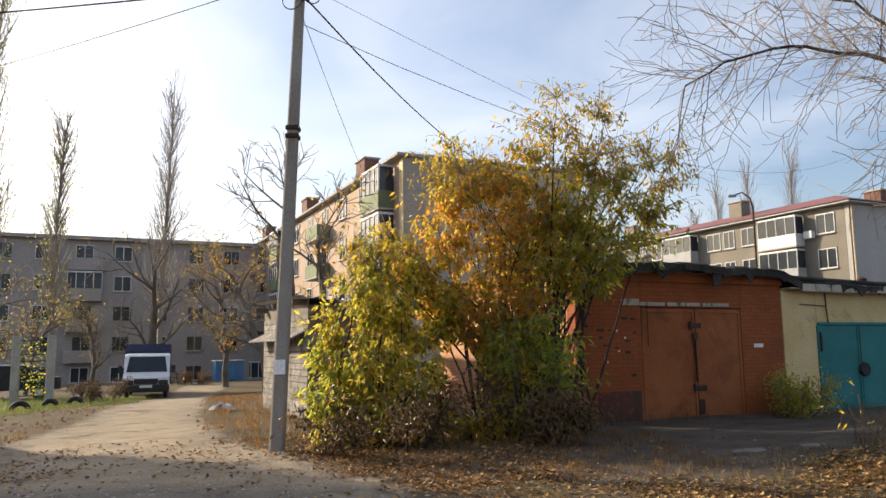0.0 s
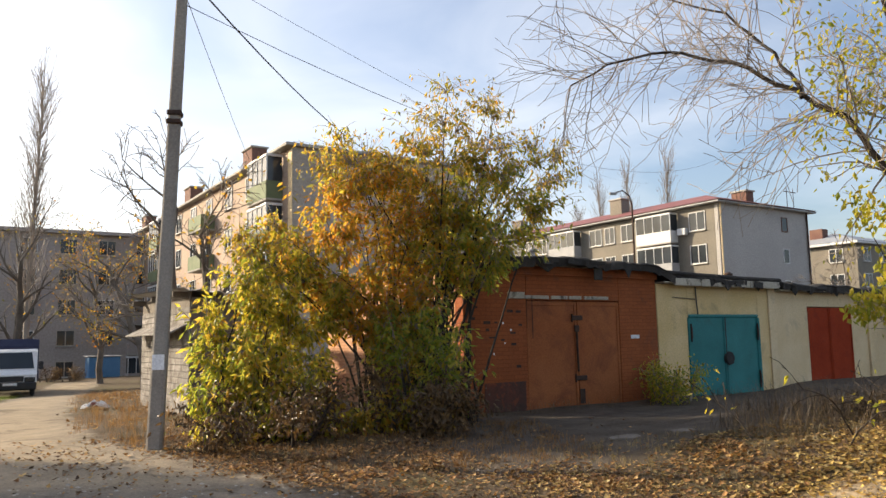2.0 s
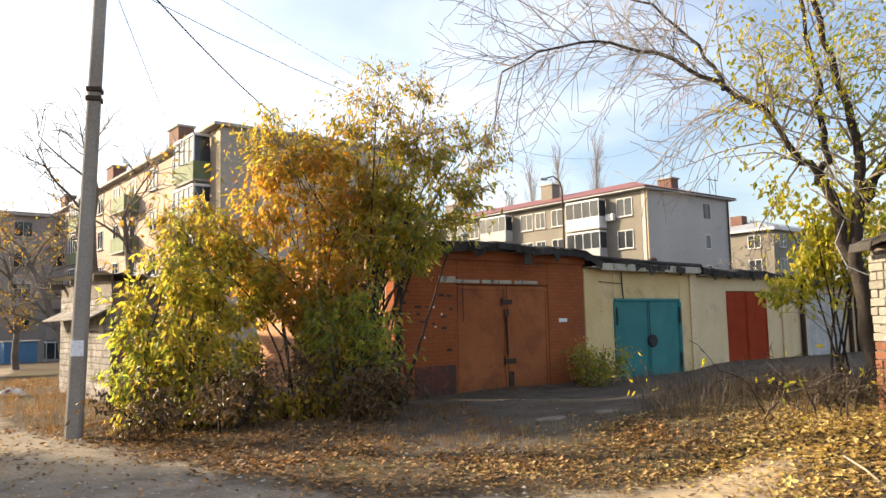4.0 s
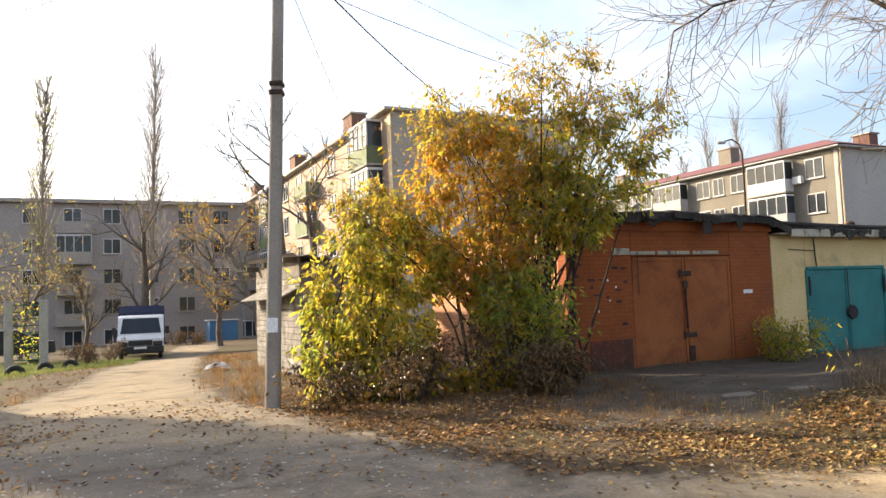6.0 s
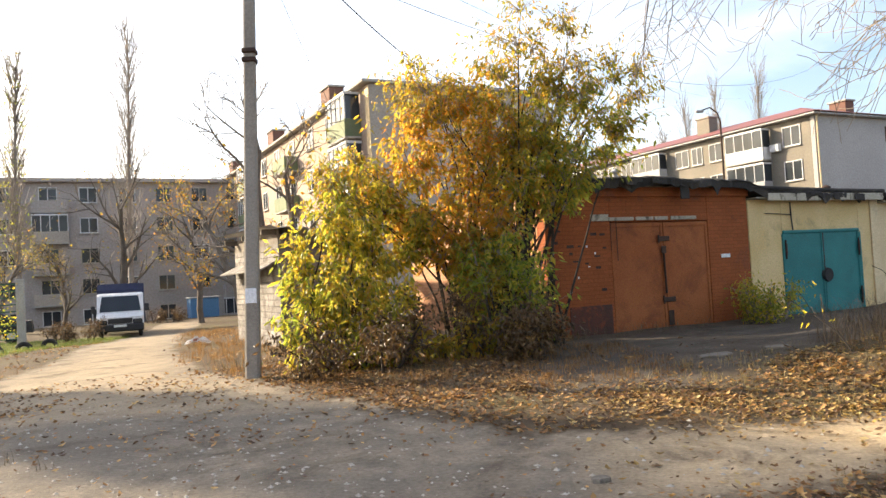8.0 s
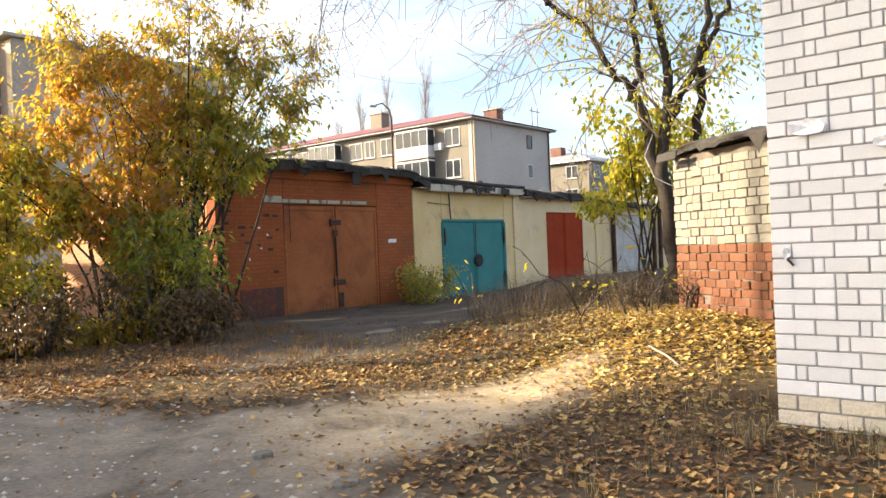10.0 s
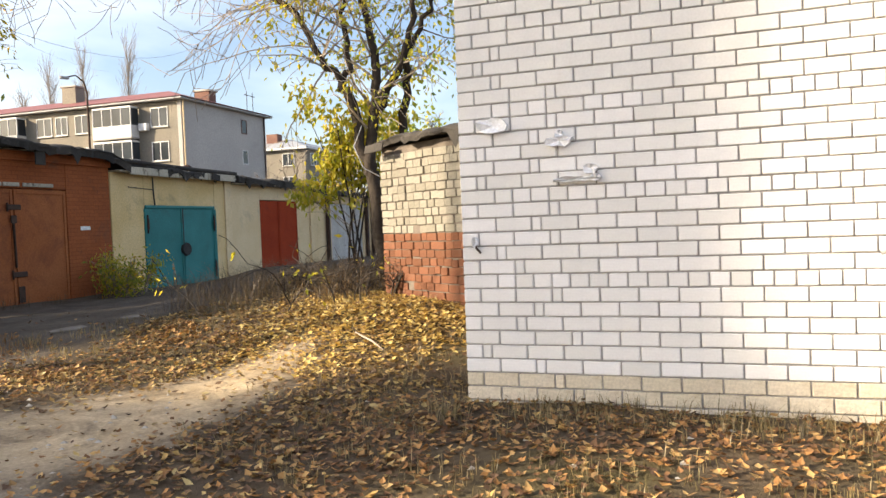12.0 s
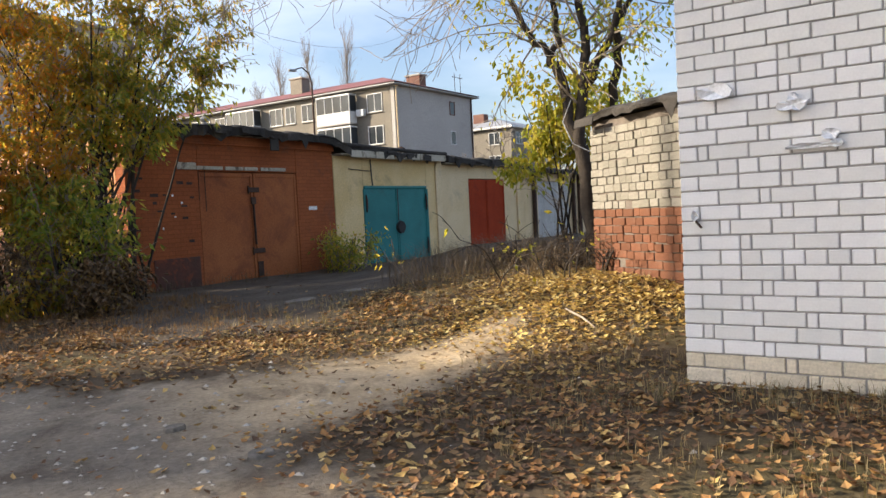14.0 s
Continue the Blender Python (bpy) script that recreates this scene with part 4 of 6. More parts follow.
for st in range(5):
    z = 9.6 - 2.8 * st
    for k in range(13):
        y = 1.0 + 4.3 * k
        if k % 3 == 0:
            balcony(b1, 0, y + 0.4, z, 3.2, M_GREEN_PANEL, "side", k % 2 == 0)
            window(b1, 0, y + 1.0, z + 0.9, 1.4, 1.4, 2, "side", False)
        else:
            window(b1, 0, y + 0.8, z + 0.9, 1.5, 1.45, 2, "side")

# house with red roof
b2 = house("apartment_building", at_corner(31.5, 57.8), 12.8, 60, -2.0, 12.3, M_B2_END, M_B2, "four storey cream apartment building with red metal roof")
part("eaves_board", Geo().box(-0.6, -0.5, 12.32, 13.4, 60.5, 12.46, 0.03), M_SLATE, b2, "grey eaves board")
g = Geo()
E0, E1, RZ = -0.65, 13.45, 14.5
g.add([(E0, -0.6, 12.52), (E1, -0.6, 12.52), (E1, 60.6, 12.52), (E0, 60.6, 12.52), (6.4, 6.0, RZ), (6.4, 54.0, RZ)],
      [(0, 1, 4), (1, 2, 5, 4), (2, 3, 5), (3, 0, 4, 5), (3, 2, 1, 0)])
part("roof", g, M_ROOF_RED, b2, "hipped red metal roof")
for x, y, hh in ((3.6, 14, 15.2), (3.6, 30, 15.2), (8.5, 3.2, 14.6)):
    ch = part("chimney", Geo().box(x, y, 12.9, x + 1.1, y + 1.6, hh, 0.03), M_CHIMNEY if x > 5 else M_B2, b2)
    part("cap", Geo().box(x - 0.12, y - 0.12, hh, x + 1.22, y + 1.72, hh + 0.15, 0.03), M_CONCRETE, ch)
for st in range(5):
    z = 9.5 - 2.8 * st
    for k in range(5):
        y = 12.0 * k
        for off, wide in ((1.3, 1.7), (9.3, 1.5), (11.6, 1.3)):
            if y + off < 58:
                window(b2, 0, y + off, z + 0.75, wide, 1.6, 2, "side")
        if y + 8 < 60:
            balcony(b2, 0, y + 4.2, z, 3.9, M_FRAME if (k + st) % 2 == 0 else M_SLATE, "side")
        if (k + st) % 2 == 0:
            part("air_conditioner", Geo().box(-0.42, y + 3.15, z + 0.5, -0.02, y + 4.0, z + 1.1, 0.03), M_FRAME, b2)
    window(b2, 8.6, 0, z + 0.9, 0.9, 1.3, 1, "front", False, M_CHIMNEY if st == 0 else M_FRAME)
part("downpipe", Geo().tube([(12.4, -0.12, 12.3), (12.4, -0.12, -1.5)], 0.07, 8), M_RUST, b2)
part("downpipe", Geo().tube([(0.12, -0.12, 12.3), (0.12, -0.12, -1.5)], 0.07, 8), M_PALE, b2)
for x in (9.0, 10.0):
    part("aerial", Geo().tube([(x + 1.4, 0.4, 12.3), (x + 1.4, 0.4, 14.6)], 0.03, 5).box(x + 1.0, 0.37, 14.2, x + 1.8, 0.43, 14.26), M_RUST, b2)

# pale house behind
b3 = house("apartment_building", at_corner(56, 74), 14, 50, -2.0, 11.0, M_B2, M_B2, "pale apartment building with grey roof behind trees")
part("eaves_board", Geo().box(-0.6, -0.5, 11.0, 14.6, 50.5, 11.25, 0.03), M_FRAME, b3)
part("roof", Geo().add([(-0.6, -0.5, 11.27), (14.6, -0.5, 11.27), (14.6, 50.5, 11.27), (-0.6, 50.5, 11.27), (7, 6, 13.2), (7, 45, 13.2)], [(0, 1, 4), (1, 2, 5, 4), (2, 3, 5), (3, 0, 4, 5), (3, 2, 1, 0)]), M_ROOF_GREY, b3)
part("chimney", Geo().box(4, 6, 11.6, 5.2, 7.6, 13.6, 0.03), M_CHIMNEY, b3)
for st in range(4):
    z = 8.2 - 2.8 * st
    for k in range(11):
        window(b3, 0, 1.5 + 4.3 * k, z + 0.9, 1.6, 1.5, 2, "side")
    for k in range(4):
        window(b3, 1.2 + 3.3 * k, 0, z + 0.9, 1.5, 1.5, 2, "front")

# long brown-grey house across the far end
b4 = house("apartment_building", grid_pose(-42, 76), 62, 12, -2.3, 11.7, M_BACK, M_BACK, "long five storey brown-grey apartment building in shade")
part("roof", Geo().box(-0.5, -0.5, 11.7, 62.5, 12.5, 12.05, 0.03), M_BACK, b4)
rw = np.random.default_rng(17)
for st in range(5):
    z = 9.0 - 2.75 * st
    for k in range(19):
        x = 1.0 + 3.25 * k
        if k % 5 == 2:
            balcony(b4, x, 0, z, 2.9, M_BACK if rw.random() < 0.85 else M_GREY_RENDER, "front", rw.random() < 0.3)
        window(b4, x + 0.6, 0, z + 0.85, 1.5, 1.4, 2, "front", True, M_FRAME if rw.random() < 0.35 else M_GREY_RENDER)


# ---- plants ----
def leaf_mesh(name, places, sizes, dirs, rnd, mat, parent, label="", slim=0.45, fold=0.25):
    """Many small leaves: each two joined triangles pairs, folded along the middle, hanging along its direction."""
    places, dirs = np.asarray(places, float), np.asarray(dirs, float)
    n = len(places)
    dirs = dirs / (np.linalg.norm(dirs, axis=1, keepdims=True) + 1e-9)
    side = np.cross(dirs, rnd.normal(size=(n, 3)))
    side /= np.linalg.norm(side, axis=1, keepdims=True) + 1e-9
    up = np.cross(side, dirs)
    s = np.asarray(sizes, float)[:, None]
    base, tip = places, places + dirs * s
    mid = places + dirs * s * 0.45 + up * s * fold * 0.5
    left, right = places + dirs * s * 0.42 + side * s * slim * 0.5, places + dirs * s * 0.42 - side * s * slim * 0.5
    v = np.stack([base, left, tip, right, mid], 1).reshape(-1, 3)
    o = np.arange(n)[:, None] * 5
    f = np.concatenate([o + np.array([0, 4, 1]), o + np.array([1, 4, 2]), o + np.array([2, 4, 3]), o + np.array([3, 4, 0])], 0)
    me = bpy.data.meshes.new(name)
    me.from_pydata(v.tolist(), [], f.tolist())
    ob = put(new(name, me), mat)
    ob.parent = parent
    if label:
        tagged(ob, label)
    return ob


def grow(rnd, start, way, length, radius, levels, out, tips, kids=3, spread=0.6, rise=0.15, curl=0.12, shrink=0.62, steps=6, thin=0.35):
    """One branch and its side branches; out gets (points, radii, level), tips the outer points with their directions."""
    p, d = np.array(start, float), np.array(way, float)
    d /= np.linalg.norm(d)
    pts, rad = [p.copy()], [radius]
    step = length / steps
    for i in range(steps):
        d = d + rnd.normal(scale=curl, size=3) + np.array([0, 0, rise]) * step
        d /= np.linalg.norm(d)
        p = p + d * step
        pts.append(p.copy())
        rad.append(radius * (1 - (1 - thin) * (i + 1) / steps))
        if levels == 0 or i >= steps - 2:
            tips.append((p.copy(), d.copy(), levels))
        if levels > 0 and i >= 1:
            for _ in range(kids if rnd.random() < 0.75 else kids - 1):
                if rnd.random() < 0.55:
                    side = np.cross(d, rnd.normal(size=3))
                    side /= np.linalg.norm(side) + 1e-9
                    w = d * (1 - spread * 0.5) + side * spread
                    grow(rnd, p, w, length * shrink * rnd.uniform(0.6, 1.05) * (1 - 0.35 * i / steps), rad[-1] * 0.55, levels - 1, out, tips, kids, spread, rise, curl * 1.2, shrink, max(3, steps - 1), 0.3)
    out.append((pts, rad, levels))


def wood(parent, out, mats, twig_below=1, thinnest=0.004, label="", stems=False):
    """The limbs as one part (or, with stems, one by one), the twigs as another."""
    limbs, twigs = Geo(), Geo()
    for pts, rad, lev in out:
        rr = [max(x, thinnest) for x in rad]
        if lev >= twig_below and stems:
            part("stem", Geo().tube(pts, rr, 6, cap=False), mats[0], parent, label, smooth=True)
        elif lev >= twig_below:
            limbs.tube(pts, rr, 7 if lev > 1 else 5, cap=False)
        else:
            twigs.tube(pts, rr, 3, cap=False)
    if limbs.v:
        part("trunk", limbs, mats[0], parent, label, smooth=True)
    if twigs.v:
        tagged(part("twig_growth", twigs, mats[1], parent), kind="stuff")


def leaves_on(parent, tips, rnd, per, spread, size, mat, droop=0.8, keep=1.0, slim=0.4, where=None, name="crown", label=""):
    P, D, S = [], [], []
    for p, d, lev in tips:
        if rnd.random() > keep or (where and not where(p)):
            continue
        for _ in range(rnd.poisson(per)):
            P.append(p - d * rnd.uniform(0, spread) + rnd.normal(scale=spread * 0.45, size=3))
            D.append(d * 0.4 + rnd.normal(scale=0.55, size=3) + np.array([0, 0, -droop]))
            S.append(size * rnd.uniform(0.6, 1.25))
    if P:
        return leaf_mesh(name, P, S, D, rnd, mat, parent, label, slim)


# the great bush: many stems from one foot, three kinds of colour
def bush(centre, stems, height, lean, radius, seed, mat, per, size, label, levels=2, wide=0.35, droop=0.7, rise=0.1, length=0.6, keep=1.0):
    rnd = np.random.default_rng(seed)
    c = Vector(centre)
    ob = thing("bush", pose(*c), label, "bush", "overgrown bushes beside the garage")
    out, tips = [], []
    for k in range(stems):
        a = rnd.uniform(0, 2 * math.pi)
        rr = radius * math.sqrt(rnd.uniform(0, 1))
        w = (wide * math.cos(a) + lean[0] + rnd.normal(scale=0.1), wide * math.sin(a) + lean[1] + rnd.normal(scale=0.1), 1)
        grow(rnd, (rr * math.cos(a), rr * math.sin(a) * 0.6, -0.1), w, height * rnd.uniform(0.65, 1.0), 0.022 + 0.012 * rnd.random(), levels, out, tips, 2, 0.65, rise, 0.1, length, 7, 0.3)
    wood(ob, out, (M_BARK, M_BARK if mat is L_DRY else M_TWIG), 2, 0.0035, stems=True)
    leaves_on(ob, tips, rnd, per, 0.22, size, mat, droop, keep)
    return ob


def thicket(foot, ells, limbs, twigs, per, size, mat, seed, label, droop=0.8, reach=0.55, parts=None):
    """A tall bush that fills the given ellipsoids (middle, radii): limbs rise from its foot, twigs leave them, leaves hang along the twigs."""
    rnd = np.random.default_rng(seed)
    fx, fy = foot
    fz = ground_z(fx, fy)
    ob = thing("bush", pose(fx, fy, fz), label, "bush", "overgrown bushes beside the garage")
    org = np.array([fx, fy, fz])
    lines, fine, P, D, S = [], [], [], [], []
    for c, rad in ells:
        c, rad = np.array(c), np.array(rad)
        nodes = []
        for k in range(limbs):
            goal = c + rad * rnd.uniform(-0.6, 0.6, 3)
            root = org + np.array([rnd.normal(scale=0.35), rnd.normal(scale=0.25), -0.1])
            bend = (root + goal) / 2 + np.array([rnd.normal(scale=0.15) - 0.2 * (goal - root)[0], rnd.normal(scale=0.15), 0.2 * rad[2]])
            pts = [(1 - u) ** 2 * root + 2 * u * (1 - u) * bend + u * u * goal + rnd.normal(scale=0.02, size=3) for u in np.linspace(0, 1, 9)]
            r0 = rnd.uniform(0.018, 0.04)
            lines.append(([p - org for p in pts], [r0 * (1 - 0.9 * u) for u in np.linspace(0, 1, 9)], 2))
            nodes += pts[3:]
        nodes = np.array(nodes)
        for k in range(twigs):
            d = rnd.normal(size=3)
            goal = c + rad * d / np.linalg.norm(d) * rnd.uniform(0.2, 1.0) ** 0.4 * (rnd.uniform(0.8, 1.05) if rnd.random() < 0.7 else rnd.uniform(1.0, 1.35))
            if goal[2] < 0.12 or (-0.02 < goal[0] < 0.42 and 0.6 < goal[2] < 1.7):
                continue
            gap = np.linalg.norm((nodes - goal) * np.array([1, 1, 0.8]), axis=1) + 0.8 * np.maximum(nodes[:, 2] - goal[2] + 0.3, 0)
            a = nodes[np.argmin(gap)]
            bend = (a + goal) / 2 + np.array([0, 0, 0.18 * np.linalg.norm(goal - a)]) + rnd.normal(scale=0.06, size=3)
            us = np.linspace(0, 1, 6)
            pts = [(1 - u) ** 2 * a + 2 * u * (1 - u) * bend + u * u * goal for u in us]
            fine.append(([p - org for p in pts], [0.007 * (1 - 0.7 * u) for u in us], 0))
            way = (goal - bend) / (np.linalg.norm(goal - bend) + 1e-6)
            m = rnd.poisson(per)
            u = rnd.uniform(1 - reach, 1.05, m)[:, None]
            q = (1 - u) ** 2 * a + 2 * u * (1 - u) * bend + u * u * goal + rnd.normal(scale=0.045, size=(m, 3))
            # a gap in the thicket through which the garage's side wall shows
            free = np.hypot((q[:, 0] - 0.19) / 0.27, (q[:, 2] - 1.18) / 0.55) > rnd.uniform(0.75, 1.15, m)
            q, m = q[free], int(free.sum())
            P.append(q - org)
            D.append(way * 0.5 + rnd.normal(scale=0.45, size=(m, 3)) + np.array([0, 0, -droop]))
            S.append(size * rnd.uniform(0.55, 1.25, m))
    wood(ob, lines + fine, (M_BARK, M_TWIG), 1, 0.003, stems=True)
    leaf_mesh("crown", np.concatenate(P), np.concatenate(S), np.concatenate(D), rnd, mat, ob, "", 0.36)
    return ob


thicket((-1.3, 12.2), [((-1.3, 12.2, 1.6), (1.05, 0.9, 1.55)), ((-0.65, 12.4, 2.4), (1.1, 0.8, 0.95))], 6, 210, 12, 0.152, L_YELLOWGREEN, 1, "dense yellow-green bush with slender hanging leaves", 0.8, 0.75)
thicket((-0.7, 11.8), [((-0.75, 11.8, 0.95), (1.2, 0.6, 0.85))], 6, 150, 12, 0.142, L_YELLOWGREEN, 2, "low yellow-green bush with slender hanging leaves", 0.8, 0.75)
thicket((-1.9, 12.0), [((-1.85, 12.1, 0.95), (0.55, 0.5, 0.85))], 4, 80, 10, 0.140, L_FRESH, 12, "small green bush near the concrete pole")
thicket((1.3, 12.1), [((1.35, 12.1, 1.15), (0.9, 0.6, 1.15))], 6, 215, 12, 0.138, L_FRESH, 3, "leafy green bush beside the orange garage", 0.8, 0.75)
thicket((0.95, 12.8), [((0.2, 12.8, 3.0), (1.35, 0.9, 1.15)), ((0.75, 13.0, 4.05), (1.2, 0.8, 0.95)), ((0.7, 12.6, 2.25), (1.2, 0.6, 0.7))], 6, 195, 12, 0.142, L_ORANGE, 4, "tall bush with orange-brown autumn leaves", 0.8, 0.75)
thicket((1.5, 12.9), [((1.75, 13.0, 4.45), (1.35, 0.85, 1.05)), ((1.95, 13.0, 3.15), (1.2, 0.8, 0.9))], 6, 180, 12, 0.132, L_OLIVE, 5, "tall bush with olive and orange leaves", 0.8, 0.75)
thicket((1.1, 12.9), [((2.8, 13.0, 3.85), (1.35, 0.9, 1.0)), ((2.2, 12.9, 3.1), (1.0, 0.8, 0.75))], 7, 170, 12, 0.130, L_GREEN, 6, "tall dark green leafy bush leaning over the garage roof", 0.8, 0.75)
thicket((1.6, 13.1), [((2.2, 13.1, 5.35), (1.3, 0.8, 1.0)), ((3.5, 13.0, 4.5), (1.0, 0.7, 0.9)), ((0.2, 13.0, 4.6), (0.95, 0.7, 0.7)), ((-1.1, 12.5, 3.1), (0.85, 0.6, 0.6))], 7, 210, 6, 0.112, L_OLIVE, 13, "thin top shoots with a few hanging leaves", 0.9, 0.8)
thicket((1.6, 13.2), [((1.6, 13.2, 1.0), (0.5, 0.4, 0.9)), ((1.95, 13.45, 0.7), (0.42, 0.4, 0.75)), ((1.85, 13.85, 1.3), (0.3, 0.3, 1.1))], 5, 130, 12, 0.125, L_GREEN, 14, "dusky green bush at the garage corner")
thicket((0.95, 11.75), [((0.75, 11.75, 0.5), (1.1, 0.4, 0.5)), ((0.9, 12.3, 1.6), (0.55, 0.4, 0.6))], 4, 170, 11, 0.130, L_OLIVE, 15, "low olive bush before the garage side", 0.8, 0.75)
thicket((-1.0, 11.45), [((-1.0, 11.45, 0.4), (1.2, 0.4, 0.42))], 5, 120, 10, 0.125, L_YELLOWGREEN, 16, "low yellow-green skirt of shoots near the ground", 0.6, 0.8)
bush(polar(-4.5, 11.2), 12, 1.0, (0, -0.1), 0.8, 7, L_DRY, 2.6, 0.10, "low dry brown brambles under the bushes", 2, 0.7, keep=0.8)
bush(polar(5.9, 11.6), 12, 1.0, (-0.1, -0.1), 0.4, 8, L_DRY, 2.6, 0.10, "low dry brown brambles under the bushes", 2, 0.7, keep=0.8)
bush(polar(24.6, 16.6), 13, 0.95, (0, 0), 0.55, 9, L_GREEN, 3.0, 0.10, "low green weeds against the garage wall", 1, 0.6)

# the many-stemmed tree at the brick shed
rnd = np.random.default_rng(40)
foot = polar(42.6, 10.9)
tree = thing("tree", pose(foot.x, foot.y, 0, 0, 0, -42), "many-stemmed tree with bare drooping twigs and last yellow leaves", "tree")
out, tips = [], []


def limb(pts, r0, r1, kids, twig, levels=1, droop=-0.25, spread=0.75):
    """A limb through given points, with side branches along it."""
    pts = [np.array(p, float) for p in pts]
    fine = []
    for a, b in zip(pts, pts[1:]):
        for k in range(4):
            fine.append(a + (b - a) * k / 4 + rnd.normal(scale=0.025, size=3))
    fine.append(pts[-1])
    rad = [r0 + (r1 - r0) * i / (len(fine) - 1) for i in range(len(fine))]
    out.append((fine, rad, 3))
    for i in range(3, len(fine)):
        d = fine[i] - fine[i - 1]
        d /= np.linalg.norm(d)
        for _ in range(kids):
            side = np.cross(d, rnd.normal(size=3))
            side /= np.linalg.norm(side) + 1e-9
            grow(rnd, fine[i], d * 0.55 + side * spread, twig * rnd.uniform(0.5, 1.1), max(0.010, rad[i] * 0.35), levels, out, tips, 3, 0.7, droop, 0.13, 0.6, 6, 0.3)


limb([(0.05, 0.0, 0.2), (0.0, 0, 1.0), (-0.11, 0, 2.12)], 0.115, 0.10, 0, 1)
limb([(-0.11, 0.0, 2.10), (-0.25, 0.0, 2.55), (-0.37, 0.05, 3.09), (-0.46, 0.1, 3.41)], 0.08, 0.07, 0, 1)
limb([(-0.46, 0.1, 3.41), (-0.71, 0.0, 3.68), (-1.11, -0.1, 4.32), (-1.53, -0.1, 4.67), (-2.2, -0.2, 5.2), (-3.1, -0.2, 5.6), (-4.0, -0.3, 5.7), (-4.8, -0.3, 5.45)], 0.05, 0.012, 3, 1.7, 1, -0.24)
limb([(-1.53, -0.1, 4.67), (-1.9, 0.3, 5.5), (-2.6, 0.5, 6.3), (-3.6, 0.6, 6.9)], 0.03, 0.012, 3, 1.7, 1, -0.2)
limb([(-0.46, 0.1, 3.38), (-0.36, 0.15, 3.62), (-0.41, 0.2, 4.27), (-0.40, 0.2, 4.7), (-0.6, 0.3, 6.0), (-1.2, 0.3, 7.2)], 0.05, 0.02, 1, 1.6, 1, -0.3)
limb([(-0.11, 0.0, 2.10), (-0.04, 0.05, 2.92), (0.02, 0.1, 3.41), (0.0, 0.15, 3.95), (-0.17, 0.2, 4.48), (-0.35, 0.2, 5.5), (-0.5, 0.2, 7.0)], 0.085, 0.03, 1, 1.4, 1, -0.2)
limb([(-0.03, 0.05, 2.87), (0.18, 0.0, 3.25), (0.42, 0.0, 3.68), (0.54, 0.0, 4.16), (0.62, 0.0, 4.7), (0.7, 0.0, 6.5)], 0.065, 0.025, 1, 1.3, 1, -0.2)
limb([(0.42, 0.0, 3.68), (0.70, -0.1, 4.2), (0.94, -0.2, 4.7), (1.3, -0.3, 6.0)], 0.045, 0.02, 1, 1.3, 1, -0.2)
limb([(0.30, 0.35, 0.3), (0.35, 0.3, 2.0), (0.36, 0.2, 2.8), (0.45, 0.1, 3.36), (0.43, 0.0, 3.66)], 0.07, 0.055, 0, 1)
wood(tree, out, (M_BARK, M_TWIG), 2, 0.0045)
leaves_on(tree, tips, rnd, 1.6, 0.25, 0.09, L_LEMON, 0.9, 0.5, 0.5, lambda p: p[0] > -1.6)
leaves_on(tree, tips, rnd, 0.9, 0.25, 0.09, L_FRESH, 0.9, 0.45, 0.5, lambda p: p[0] > -0.3)
part("wire_loop", Geo().tube([(-0.22, -0.1, 2.75), (-0.34, -0.2, 2.45), (-0.22, -0.25, 2.15), (0.0, -0.25, 2.03), (0.35, -0.2, 2.12)], 0.007, 6), M_SLATE, tree, "loop of pale wire")

# the yellow sapling before the far garages
rnd = np.random.default_rng(44)
sap = thing("sapling", pose(*polar(40.6, 11.6)), "young tree with drooping lemon-yellow leaves", "tree")
out, tips = [], []
for k in range(6):
    grow(rnd, (0.06 * k - 0.15, 0, 0), (-0.10 + 0.07 * rnd.normal(), 0.1 * rnd.normal(), 1), 2.45 * rnd.uniform(0.85, 1.1), 0.02, 2, out, tips, 2, 0.6, -0.05, 0.1, 0.45, 6, 0.3)
wood(sap, out, (M_BARK, M_TWIG), 2, stems=True)
leaves_on(sap, tips, rnd, 7.0, 0.2, 0.12, L_LEMON, 1.0, 1.0, 0.5, lambda p: p[2] > 1.35)

for k, (az, rr) in enumerate(((38.2, 10.4), (41.0, 10.2), (42.4, 9.6))):
    bush(polar(az, rr), 5, 0.5, (0, 0), 0.5, 130 + k, L_DRY, 0.35, 0.05, "dry brown brushwood before the garages", 2, 0.5, keep=0.6)

# the arching bramble shoot with a few leaves
rnd = np.random.default_rng(45)
bram = thing("bramble", pose(*polar(37.5, 9.4)), "arching dry bramble shoots with a few green leaves", "bush")
out, tips = [], []
for k in range(12):
    a = rnd.uniform(0, 6.28)
    grow(rnd, (rnd.normal(scale=0.5), rnd.normal(scale=0.4), 0), (0.7 * math.cos(a), 0.5 * math.sin(a), 1), 1.1 * rnd.uniform(0.6, 1.1), 0.010, 1, out, tips, 2, 0.7, -0.9, 0.12, 0.6, 6, 0.4)
wood(bram, out, (M_BARK, M_BARK), 1, stems=True)
leaves_on(bram, tips, rnd, 0.8, 0.15, 0.08, L_LEMON, 0.6, 0.22, 0.5)


